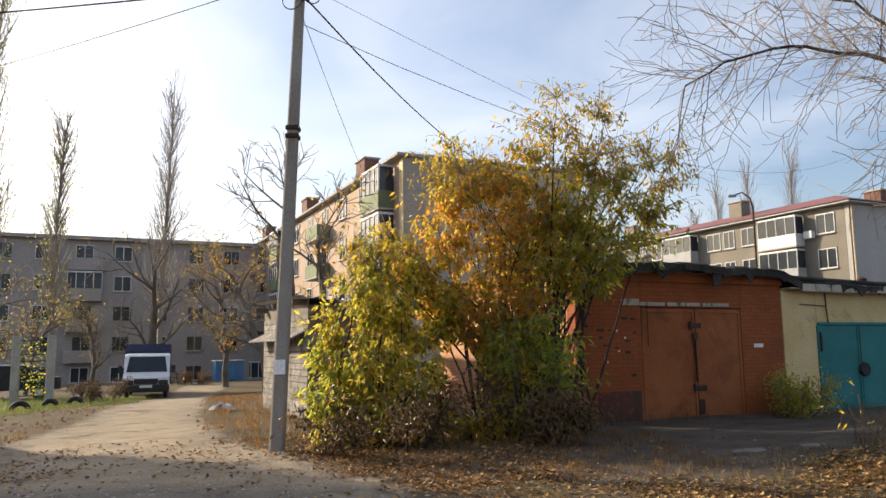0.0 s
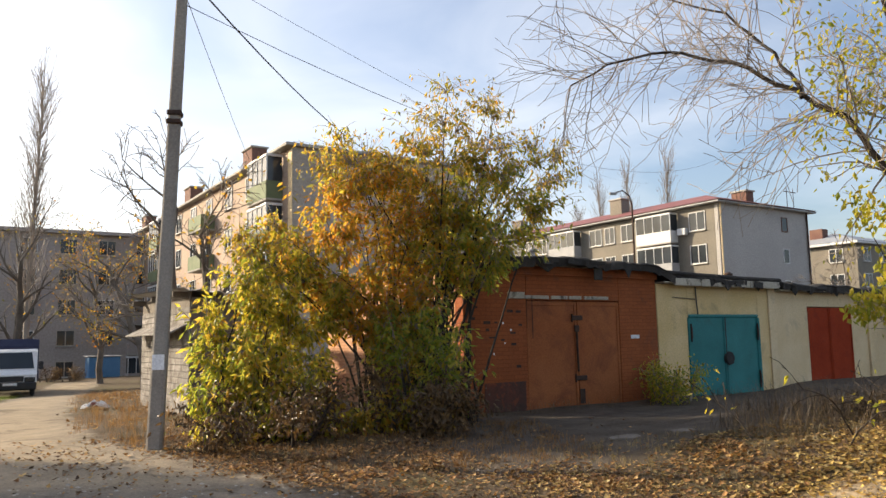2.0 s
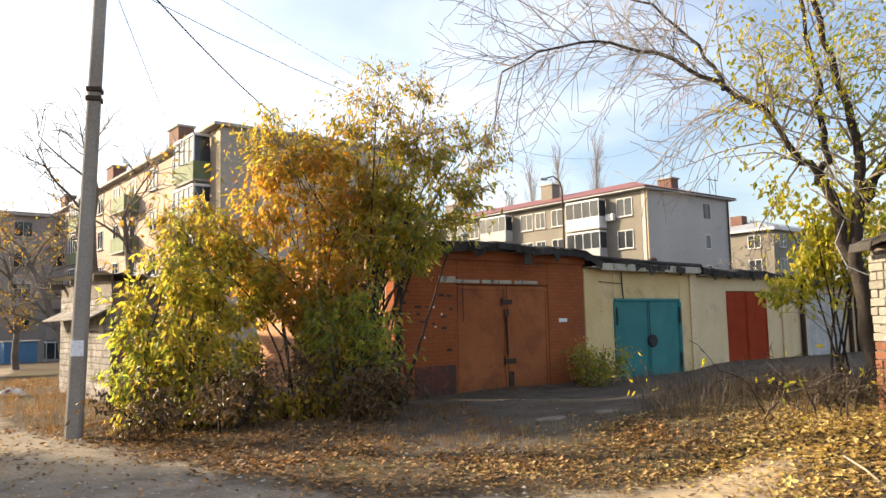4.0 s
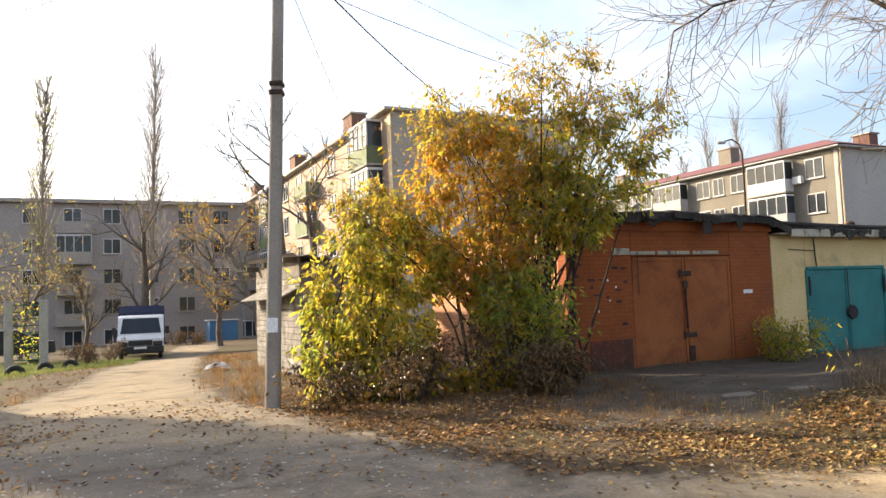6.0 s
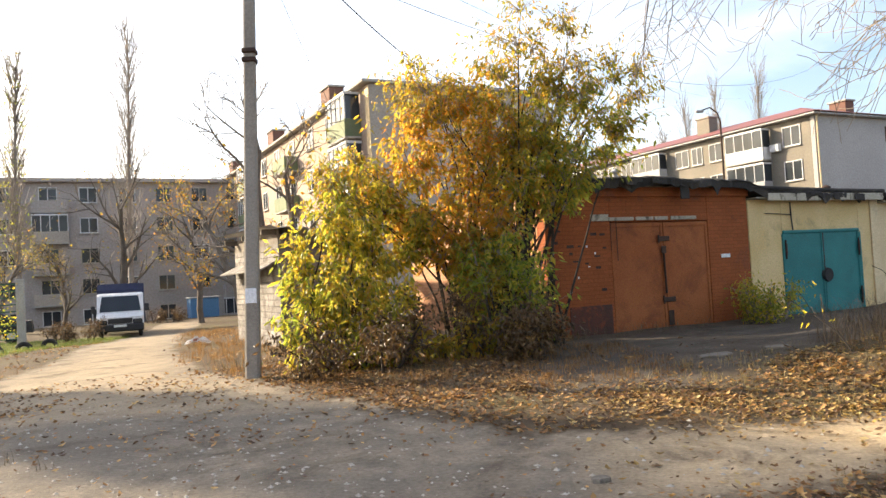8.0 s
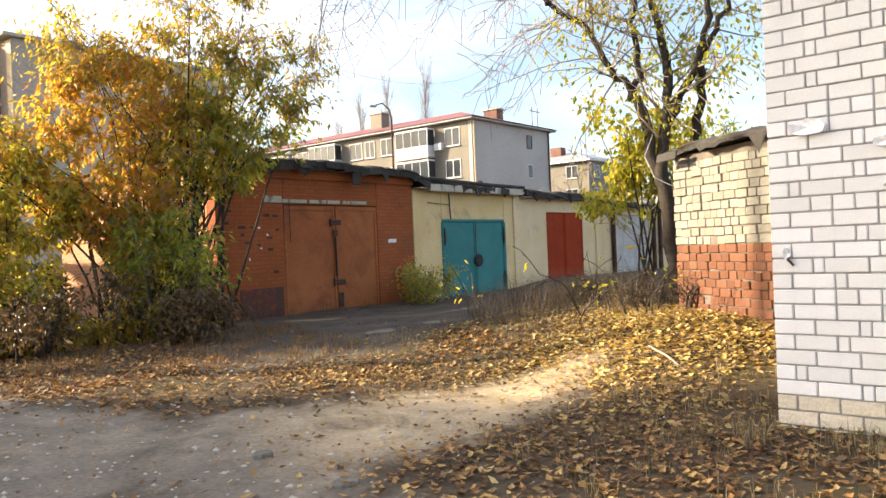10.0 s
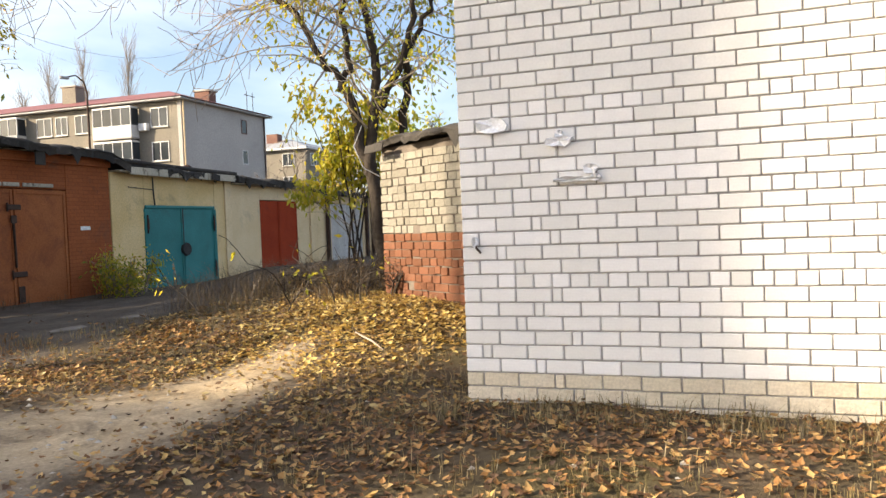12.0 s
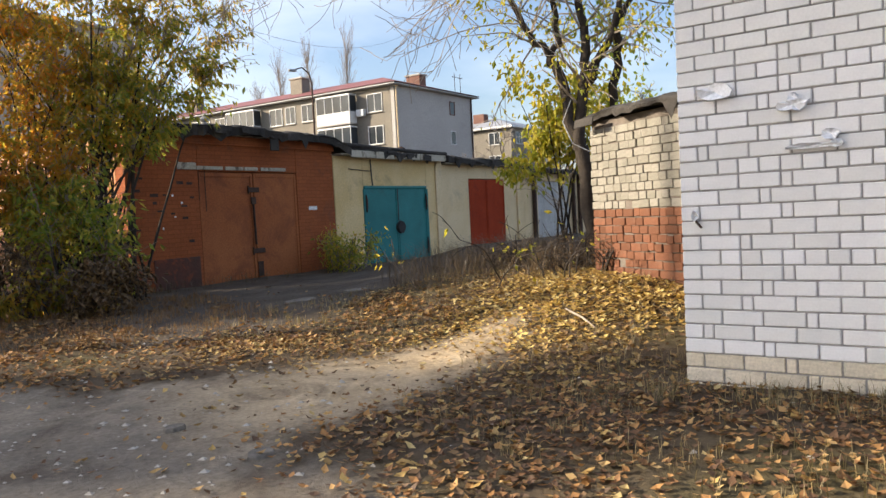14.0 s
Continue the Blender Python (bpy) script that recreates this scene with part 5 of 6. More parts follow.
def far_tree(name, az, r, height, seed, kind, label, leafmat=None, per=0.0, size=0.3, keep=1.0):
    """Trees of the distance: columnar poplars and broad ones."""
    rnd = np.random.default_rng(seed)
    ob = thing(name, pose(*polar(az, r)), label, "tree", "trees of the yard")
    out, tips = [], []
    if kind == "poplar":
        trunk = [np.array((0.02 * height * math.sin(2.5 * k / 12 + seed) * k / 12, 0, height * k / 12 - 0.2)) for k in range(13)]
        out.append((trunk, [0.011 * height * (1 - 0.9 * k / 12) + 0.01 for k in range(13)], 3))
        for i in range(3, 13):
            for _ in range(16):
                a = rnd.uniform(0, 6.28)
                p = trunk[i - 1] + (trunk[i] - trunk[i - 1]) * rnd.random() if i < 13 else trunk[i]
                grow(rnd, p, (0.36 * math.cos(a), 0.36 * math.sin(a), 1), height * 0.2 * rnd.uniform(0.5, 1.1) * (1.15 - 0.5 * i / 12), 0.035, 1, out, tips, 2, 0.35, 0.12, 0.08, 0.5, 5, 0.3)
        wood(ob, out, (M_POPLAR, M_POPLAR), 2, 0.014)
    else:
        grow(rnd, (0, 0, -0.2), (0.1 * rnd.normal(), 0, 1), height * 0.5, 0.016 * height, 3, out, tips, 3, 0.6, 0.06, 0.1, 0.62, 6, 0.45)
        wood(ob, out, (M_HAZED_BARK, M_POPLAR), 1, 0.012)
    if leafmat:
        leaves_on(ob, tips, rnd, per, 0.5, size, leafmat, 0.6, keep, 0.6)
    return ob


far_tree("poplar", -30.9, 52, 24, 60, "poplar", "tall slender poplar with a few yellow-green leaves", L_FRESH, 1.6, 0.16, 0.3)
far_tree("poplar", -27.0, 50, 15.5, 61, "poplar", "thin bare poplar of the yard", L_FRESH, 1.2, 0.15, 0.2)
far_tree("poplar", -20.2, 54, 18.6, 62, "poplar", "tall bare columnar poplar")
far_tree("tree", -21.6, 43, 13.5, 63, "broad", "bare branching tree behind the white van", L_ORANGE, 0.5, 0.14, 0.3)
far_tree("tree", -15.7, 44, 11.5, 64, "broad", "small tree with thin orange leaves", L_ORANGE, 1.3, 0.11, 0.45)
far_tree("tree", -12.9, 36, 12.0, 65, "broad", "tree with russet autumn leaves", L_ORANGE, 2.6, 0.13, 0.6)
far_tree("tree", -10.6, 28, 13.0, 66, "broad", "tall thin bare tree behind the shed")
far_tree("tree", -9.0, 27, 11, 67, "broad", "thin bare tree behind the shed", L_ORANGE, 0.5, 0.2, 0.3)
far_tree("tree", -33.5, 40, 11, 68, "broad", "tree with yellow-green leaves", L_OLIVE, 1.6, 0.10, 0.6)
far_tree("tree", -28.5, 42, 8, 69, "broad", "low tree with green leaves by the playground", L_OLIVE, 1.0, 0.10, 0.5)
far_tree("tree", -24.6, 44, 8, 77, "broad", "low tree with yellow leaves", L_OLIVE, 0.9, 0.10, 0.4)
far_tree("poplar", 20.3, 110, 24, 70, "poplar", "far bare poplar behind the red roof")
far_tree("poplar", 22.6, 112, 26, 71, "poplar", "far bare poplar behind the red roof")
far_tree("poplar", 25.4, 108, 27, 72, "poplar", "far bare poplar behind the red roof")
far_tree("poplar", 18.9, 115, 21, 78, "poplar", "far bare poplar behind the red roof")
far_tree("tree", 14.5, 60, 14, 73, "broad", "bare tree behind the garages")
far_tree("tree", 36.5, 48, 9.5, 74, "broad", "bare tree between the houses")
far_tree("tree", 41.5, 40, 9.0, 75, "broad", "tree with yellow leaves behind the shed", L_YELLOWGREEN, 1.8, 0.22, 0.7)
far_tree("tree", 46.0, 24, 6.5, 76, "broad", "green leafy tree behind the brick shed", L_FRESH, 2.0, 0.16, 0.8)

# leafy poplars added unseen beside the track to shade foreground and white wall
for k, (x, y, high) in enumerate(((-13.0, 13.85, 12.0), (-14.5, 15.0, 12.0), (-12.6, 14.7, 6.4))):
    far_tree("poplar", math.degrees(math.atan2(x, y)), math.hypot(x, y), high, 80 + k, "poplar", "unseen leafy yellow-green poplar added beside the dirt track for shade", L_YELLOWGREEN, 9.0 if high > 10 else 14.0, 0.3, 1.0)


# ---- ground cover ----
def scatter(name, n, seed, region, size, mat, label, keep, flat=0.25, lift=0.004, slim=0.62):
    """Fallen leaves that lie on the ground at all angles."""
    rnd = np.random.default_rng(seed)
    x, y = rnd.uniform(region[0], region[2], n), rnd.uniform(region[1], region[3], n)
    ok = keep(x, y, rnd)
    x, y = x[ok], y[ok]
    m = len(x)
    z = ground_z(x, y) + lift + rnd.uniform(0, 0.02, m)
    a = rnd.uniform(0, 6.28, m)
    d = np.stack([np.cos(a), np.sin(a), rnd.normal(scale=flat, size=m)], 1)
    d /= np.linalg.norm(d, axis=1, keepdims=True)
    side = np.stack([-np.sin(a), np.cos(a), rnd.normal(scale=flat, size=m)], 1)
    s = (size * rnd.uniform(0.55, 1.3, m))[:, None]
    P = np.stack([x, y, z], 1)
    up = np.array([0, 0, 1.0])
    curl = rnd.uniform(0.05, 0.35, m)[:, None]
    v = np.stack([P - d * s * 0.5 + up * s * curl * 0.6, P + side * s * slim * 0.5 + up * s * curl * 0.5, P + d * s * 0.5 + up * s * curl, P - side * s * slim * 0.5 + up * s * curl * 0.3, P], 1).reshape(-1, 3)
    o = np.arange(m)[:, None] * 5
    f = np.concatenate([o + np.array(t) for t in ([0, 4, 1], [1, 4, 2], [2, 4, 3], [3, 4, 0])], 0)
    me = bpy.data.meshes.new(name)
    me.from_pydata(v.tolist(), [], f.tolist())
    ob = put(new(name, me), mat)
    return tagged(ob, label, "leaves", kind="stuff")


def patchy(x, y, scale=1.0, seed=0.0):
    return 0.5 + 0.25 * np.sin(1.3 * scale * x + 0.7 * scale * y + seed) + 0.25 * np.sin(1.9 * scale * y - 1.1 * scale * x + 2 * seed)


def before_white(x, y):
    return (x - 4.04) * 0.918 + (y - 3.575) * 0.397 < -0.02


def bare_yard(x, y):
    """The swept earth before the garage gates, where few leaves lie."""
    return 1 - 0.93 * np.clip((-0.4179 * x + 0.9085 * y - 5.7 + 0.5 * np.sin(2.3 * x)) / 1.0, 0, 1) * np.clip((x - 0.7) / 1.2, 0, 1) * np.clip((6.4 - x) / 1.0, 0, 1)


def litter_right(x, y, rnd):
    away = np.clip(1.25 - road_mask(x, y), 0.03, 1) ** 1.6
    behind = (x - 4.04) * 0.918 + (y - 3.575) * 0.397 < 0.02
    east = np.clip((x - 0.4) / 1.8, 0.05, 1)
    return (rnd.random(len(x)) < bare_yard(x, y) * away * east * (0.2 + 0.9 * patchy(x, y, 1.7) ** 1.4) * np.clip((y - 1.6) / 3.6, 0.14, 1)) & (behind | (y > 3.6)) & (np.hypot(x, y) > 1.2)


def litter_left(x, y, rnd):
    band = np.exp(-((y - (9.2 - 0.35 * x)) / 1.1) ** 2) + 0.4
    return rnd.random(len(x)) < bare_yard(x, y) * np.clip(1.15 - road_mask(x, y), 0.02, 1) * band * (0.2 + 0.8 * patchy(x, y, 2.3, 1.0) ** 1.3)


scatter("fallen_leaves", 52000, 90, (0.3, 0.2, 9.0, 9.0), 0.06, L_LITTER, "yellow and tan leaves fallen on the ground", litter_right)
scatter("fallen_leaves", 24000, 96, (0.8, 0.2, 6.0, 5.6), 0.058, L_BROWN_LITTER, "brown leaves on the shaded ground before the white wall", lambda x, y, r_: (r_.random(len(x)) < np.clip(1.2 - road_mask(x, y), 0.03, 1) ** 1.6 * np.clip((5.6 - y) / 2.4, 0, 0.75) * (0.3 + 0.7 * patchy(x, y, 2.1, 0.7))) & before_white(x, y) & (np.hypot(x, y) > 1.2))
scatter("fallen_leaves", 20000, 94, (3.2, 4.2, 8.6, 8.4), 0.07, L_SUNLIT_LITTER, "thick carpet of yellow leaves in sunlit tones by the brick shed", lambda x, y, r_: (r_.random(len(x)) < np.clip(1.15 - np.hypot((x - 6.0) / 2.6, (y - 6.1) / 1.6) ** 2, 0, 1)) & (r_.random(len(x)) < np.clip(1.2 - road_mask(x, y), 0, 1)))
scatter("fallen_leaves", 38000, 91, (-6.5, 6.5, 4.5, 12.5), 0.07, L_BROWN_LITTER, "brown leaves fallen below the bushes", litter_left)
scatter("fallen_leaves", 5000, 92, (-4, 1.5, 7, 9.5), 0.05, L_BROWN_LITTER, "scattered leaf crumbs on the dirt track", lambda x, y, r_: (r_.random(len(x)) < 0.22) & (np.hypot(x, y) > 1.2) & ((x - 4.04) * 0.918 + (y - 3.575) * 0.397 < 0.02))
scatter("fallen_leaves", 9000, 93, (-14, 12, -2, 30), 0.09, L_BROWN_LITTER, "brown leaves along the edge of the track", lambda x, y, r_: r_.random(len(x)) < np.clip(0.9 - road_mask(x, y), 0.0, 1) * patchy(x, y, 0.8))


scatter("fallen_leaves", 2600, 97, (-9.5, 7.6, -4.6, 11.0), 0.065, L_BROWN_LITTER, "brown leaves and dry stalks on the verge", lambda x, y, r_: r_.random(len(x)) < np.clip(1.1 - np.hypot((x + 6.9) / 2.3, (y - 9.4) / 1.3) ** 2, 0, 1))


def pebbles(name, n, seed, region, size, label):
    rnd = np.random.default_rng(seed)
    g = Geo()
    for _ in range(n):
        x, y = rnd.uniform(region[0], region[2]), rnd.uniform(region[1], region[3])
        if rnd.random() > float(road_mask(np.array(x), np.array(y))) * 0.8 + 0.2 or math.hypot(x, y) < 1.2:
            continue
        s, z = size * rnd.uniform(0.4, 1.4) ** 2, ground_z(x, y)
        if (x - 4.04) * 0.918 + (y - 3.575) * 0.397 > -0.05:
            continue
        dims = s * rnd.uniform(0.6, 1.2, 3) * np.array([1, 1, 0.6])
        g.add([(x + dims[0], y, z), (x - dims[0], y + s * 0.2, z), (x, y + dims[1], z), (x + s * 0.2, y - dims[1], z), (x, y, z + dims[2]), (x, y, z - dims[2])],
              [(0, 2, 4), (2, 1, 4), (1, 3, 4), (3, 0, 4), (2, 0, 5), (1, 2, 5), (3, 1, 5), (0, 3, 5)])
    return tagged(put(new(name, g.mesh(name)), M_STONE), label, "stones", kind="stuff")


pebbles("gravel", 2600, 95, (-5, 1.5, 5, 10), 0.016, "small pale stones trodden into the track")


def tufts(name, n, seed, region, height, mat, label, keep, blades=9, lean=0.45):
    """Blades of grass in tufts."""
    rnd = np.random.default_rng(seed)
    x, y = rnd.uniform(region[0], region[2], n), rnd.uniform(region[1], region[3], n)
    ok = keep(x, y, rnd)
    x, y = np.repeat(x[ok], blades), np.repeat(y[ok], blades)
    m = len(x)
    x, y = x + rnd.normal(scale=0.05, size=m), y + rnd.normal(scale=0.05, size=m)
    z = ground_z(x, y) - 0.01
    a, h = rnd.uniform(0, 6.28, m), height * rnd.uniform(0.4, 1.2, m)
    bend = np.stack([np.cos(a), np.sin(a), np.zeros(m)], 1) * (h * lean * rnd.uniform(0.2, 1.3, m))[:, None]
    P = np.stack([x, y, z], 1)
    w = np.stack([-np.sin(a), np.cos(a), np.zeros(m)], 1) * 0.0026
    up = np.array([0, 0, 1.0])
    v = np.stack([P - w, P + w, P + bend * 0.35 + up * h[:, None] * 0.6 + w * 0.7, P + bend * 0.35 + up * h[:, None] * 0.6 - w * 0.7, P + bend + up * h[:, None] * 0.95], 1).reshape(-1, 3)
    o = np.arange(m)[:, None] * 5
    faces = (o + np.array([0, 1, 2, 3])).tolist() + (o + np.array([3, 2, 4])).tolist()
    me = bpy.data.meshes.new(name)
    me.from_pydata(v.tolist(), [], faces)
    return tagged(put(new(name, me), mat), label, "grass", kind="stuff")


tufts("dry_grass", 1500, 100, (2.2, 0.4, 8.5, 9.5), 0.11, L_GRASS, "short dry grass among the fallen leaves", lambda x, y, r_: (r_.random(len(x)) < 0.8 - road_mask(x, y)) & (before_white(x, y) | (y > 3.6)))
tufts("dry_grass", 700, 101, (3.4, 0.6, 5.6, 3.8), 0.15, L_GRASS, "dry grass along the foot of the white wall", lambda x, y, r_: before_white(x, y) & (((x - 4.04) * 0.918 + (y - 3.575) * 0.397) > -0.6) & (r_.random(len(x)) < patchy(x, y, 3.0)), 7, 0.9)
tufts("tall_weeds", 4800, 102, (4.4, 7.0, 10.0, 13.0), 0.46, L_STALK, "tall dry weeds before the garages", lambda x, y, r_: r_.random(len(x)) < np.clip(0.7 - road_mask(x, y), 0, 1) * np.clip(1.2 - np.hypot((x - 7.2) / 2.4, (y - 8.9) / 1.9) ** 2, 0, 1) * patchy(x, y, 2.6, 0.4), 10, 1.1)
tufts("dry_grass", 3000, 107, (-11, 4.0, -2.6, 14.0), 0.15, L_WEED, "dark dry grass on the verge opposite", lambda x, y, r_: r_.random(len(x)) < np.clip(0.75 - 1.2 * road_mask(x, y), 0, 1) * patchy(x, y, 1.4, 0.3))
tufts("dry_grass", 160, 108, (-5.2, 5.3, -2.7, 7.6), 0.13, L_WEED, "dry grass clumps in the middle of the track", lambda x, y, r_: r_.random(len(x)) < np.clip(1.1 - np.hypot((x + 4.0) / 0.9, (y - 6.2) / 0.7) ** 2, 0, 1), 8, 0.5)
tufts("dry_grass", 1500, 103, (-3.2, 8.8, 3.2, 12.6), 0.10, L_RUSSET, "dry grass under the bushes", lambda x, y, r_: r_.random(len(x)) < 0.75 - road_mask(x, y))
tufts("dry_grass", 1800, 104, (-8, 10.5, -2, 26), 0.22, L_RUSSET, "russet dry grass on the verge of the track", lambda x, y, r_: r_.random(len(x)) < 0.8 - road_mask(x, y))
tufts("grass", 7500, 105, (-22, 16, -10.5, 33), 0.15, L_GREENGRASS, "short green grass of the playground verge", lambda x, y, r_: r_.random(len(x)) < 0.75 - road_mask(x, y), 8)
tufts("dry_grass", 500, 106, (2.2, 12.6, 12, 17.2), 0.22, L_WEED, "dry grass along the garages", lambda x, y, r_: (r_.random(len(x)) < 0.9) & (-0.418 * x + 0.908 * y > 11.0) & (-0.418 * x + 0.908 * y < 11.72))


# ---- van ----
van = thing("van", pose(*polar(-21.1, 36), 0, 0, 19) @ Matrix.Diagonal((0.98, 0.98, 0.95, 1)), "white flatbed van with a navy tarpaulin top", "van")
prof = [(-0.0, 0.45), (-0.02, 0.95), (0.55, 1.12), (1.05, 1.95), (1.35, 2.05), (2.0, 2.05), (2.0, 0.45)]


def lofted(prof, half, inset=0.08):
    """A profile (y, z) drawn out to both sides, with softened edges."""
    g = Geo()
    n = len(prof)
    rings = []
    for x, k in ((-half, 1), (-half + inset, 0), (half - inset, 0), (half, 1)):
        cy, cz = sum(p[0] for p in prof) / n, sum(p[1] for p in prof) / n
        rings.append([(x, p[0] + (cy - p[0]) * 0.05 * k, p[1] + (cz - p[1]) * 0.05 * k) for p in prof])
    fs = []
    for i in range(3):
        for j in range(n):
            a, b = i * n + j, i * n + (j + 1) % n
            fs.append((a, b, b + n, a + n))
    fs += [tuple(range(n))[::-1], tuple(range(3 * n, 4 * n))]
    return g.add([p for r_ in rings for p in r_], [f[::-1] for f in fs])


part("body", lofted(prof, 0.97), M_WHITE, van, "white painted cab")
part("windscreen", Geo().add([(-0.86, 0.575, 1.20), (0.86, 0.575, 1.20), (0.76, 0.99, 1.90), (-0.76, 0.99, 1.90), (-0.86, 0.60, 1.19), (0.86, 0.60, 1.19), (0.76, 1.02, 1.89), (-0.76, 1.02, 1.89)],
                          [(0, 1, 2, 3), (7, 6, 5, 4), (0, 4, 5, 1), (1, 5, 6, 2), (2, 6, 7, 3), (3, 7, 4, 0)]), M_SCREEN, van)
part("grille", Geo().box(-0.5, -0.06, 0.66, 0.5, 0.0, 0.9, 0.02), M_BLACK, van, "black plastic grille")
for sx in (-1, 1):
    part("headlight", Geo().box(sx * 0.72 - 0.2, -0.05, 0.64, sx * 0.72 + 0.2, 0.02, 0.84, 0.03), M_SCREEN, van, "dark glass headlight")
    m = part("mirror", Geo().box(sx * 1.12 - 0.09, 0.6, 1.15, sx * 1.12 + 0.09, 0.68, 1.5, 0.03), M_BLACK, van, "black door mirror")
    part("arm", Geo().tube([(sx * 0.95, 0.66, 1.2), (sx * 1.08, 0.66, 1.22)], 0.02, 6), M_BLACK, m)
    for y in (0.75, 4.2):
        wh = part("wheel", Geo().tube([(sx * 0.72, y, 0.34), (sx * 0.92, y, 0.34)], 0.18, 16), M_SLATE, van)
        part("tyre", Geo().ring((sx * 0.82, y, 0.34), (1, 0, 0), 0.26, 0.09, 20, 8), M_RUBBER, wh, "black rubber tyre")
part("bumper", Geo().box(-0.98, -0.12, 0.3, 0.98, 0.1, 0.64, 0.05), M_BLACK, van, "black plastic bumper")
part("number_plate", Geo().box(-0.26, -0.14, 0.5, 0.26, -0.122, 0.61, 0.005), M_WHITE, van, "white plate with plain bars")
part("tarpaulin", lofted([(1.9, 0.95), (1.9, 2.2), (2.15, 2.5), (5.0, 2.5), (5.2, 2.2), (5.2, 0.95)], 1.0, 0.3), M_NAVY, van, "navy tarpaulin cover")
part("load_bed", Geo().box(-1.02, 2.02, 0.6, 1.02, 5.2, 0.94, 0.02), M_NAVY, van)
part("chassis", Geo().box(-0.5, 0.4, 0.36, 0.5, 5.0, 0.58, 0.02), M_BLACK, van)

# ---- playground edge: half-buried tyres, posts with netting, parked car, fence rails ----
first = None
for az, r_ in ((-28.8, 25.0), (-27.0, 30.0), (-25.5, 31.0), (-30.9, 23.6), (-32.1, 22.9)):
    m = pose(*polar(az, r_), 0, 0, -az - 10)
    if first is None:
        first = thing("buried_tyre", m, "old black car tyre half buried in the verge", "tyre", "row of half-buried tyres")
        part("tread", Geo().ring((0, 0, 0), (0, 1, 0), 0.215, 0.08, 24, 8, 1.0, 0.9), M_RUBBER, first, smooth=True)
    else:
        copy_thing(first, m)

gate = thing("trellis", pose(*polar(-28.1, 32), 0, 0, 20), "two concrete posts with dark green trellis and creeper", "trellis")
for x in (-0.57, 0.57):
    part("post", Geo().box(x - 0.14, -0.13, -0.1, x + 0.14, 0.15, 2.5, 0.03), M_CONCRETE, gate, "concrete post")
for k in range(9):
    part("rail", Geo().box(-0.44, -0.02, 0.3 + 0.25 * k, 0.44, 0.02, 0.34 + 0.25 * k, 0.005), M_GREEN, gate)
rnd = np.random.default_rng(47)
P = np.stack([rnd.uniform(-0.55, 0.55, 260), rnd.normal(scale=0.15, size=260), rnd.uniform(0.3, 2.4, 260)], 1)
leaf_mesh("creeper", P, rnd.uniform(0.06, 0.12, 260), rnd.normal(size=(260, 3)), rnd, L_GREEN, gate, "green creeper leaves", 0.8)

car = thing("car", pose(*polar(-29.6, 38), 0, 0, 24), "dark parked car with a silver roof edge", "car")
body = [(-2.1, 0.35), (-2.15, 0.8), (-1.3, 0.92), (-0.7, 1.4), (0.8, 1.42), (1.5, 0.95), (2.1, 0.9), (2.15, 0.4)]
gb = lofted(body, 0.82)
gb.v = [(p[1], p[0], p[2]) for p in gb.v]
gb.f = [f[::-1] for f in gb.f]
part("body", gb, M_BLACK, car, "dark painted body")
part("side_window", Geo().box(-0.75, -0.815, 0.95, 0.75, -0.80, 1.32, 0.01), M_SCREEN, car)
part("roof_edge", Geo().box(-0.8, -0.8, 1.40, 0.9, 0.8, 1.45, 0.02), M_SLATE, car)
for x in (-1.35, 1.35):
    for sy in (-1, 1):
        wh = part("wheel", Geo().tube([(x, sy * 0.66, 0.31), (x, sy * 0.86, 0.31)], 0.17, 14), M_SLATE, car)
        part("tyre", Geo().ring((x, sy * 0.76, 0.31), (0, 1, 0), 0.24, 0.08, 18, 8), M_RUBBER, wh)
fence = thing("fence", pose(*polar(-33.5, 33), 0, 0, 25), "low tubular metal fence with slanting rails", "fence")
for x in (-2.0, -0.7, 0.6, 1.8):
    part("post", Geo().tube([(x, 0, -0.1), (x, 0, 0.95)], 0.035, 8), M_SLATE, fence)
part("rail", Geo().tube([(-2.2, 0, 0.85), (1.9, 0, 0.9)], 0.03, 8), M_SLATE, fence)
part("rail", Geo().tube([(-2.0, -0.05, 0.1), (-0.7, -0.05, 0.88)], 0.03, 8), M_SLATE, fence)
box_c = thing("metal_shed", pose(*polar(-14.9, 52), 0, 0, GRID), "small blue painted metal shed at the house wall", "shed")
part("body", Geo().box(-1.4, 0, -0.3, 0.4, 1.5, 1.25, 0.03), M_BLUE, box_c)
part("roof", Geo().box(-1.5, -0.1, 1.26, 0.5, 1.6, 1.33, 0.02), M_SLATE, box_c)
part("door", Geo().box(-0.9, -0.04, 0.05, -0.2, -0.002, 1.2, 0.01), M_BLUE, box_c)

# shrubs of the far verge
for k, (az, r_, mat, lab) in enumerate(((-25.0, 33, L_DRY, "low brown verge shrub with few leaves"), (-23.5, 35, L_DRY, "dry brown leafless verge shrub"), (-31.5, 36, L_OLIVE, "small olive leafy verge shrub"), (-17.6, 47, L_DRY, "dry brown hedge along the house"), (-18.8, 48, L_DRY, "dry brown hedge along the house"))):
    bush(polar(az, r_), 6, 0.95, (0, 0), 0.4, 110 + k, mat, 1.0, 0.10, lab, 2, 0.5)

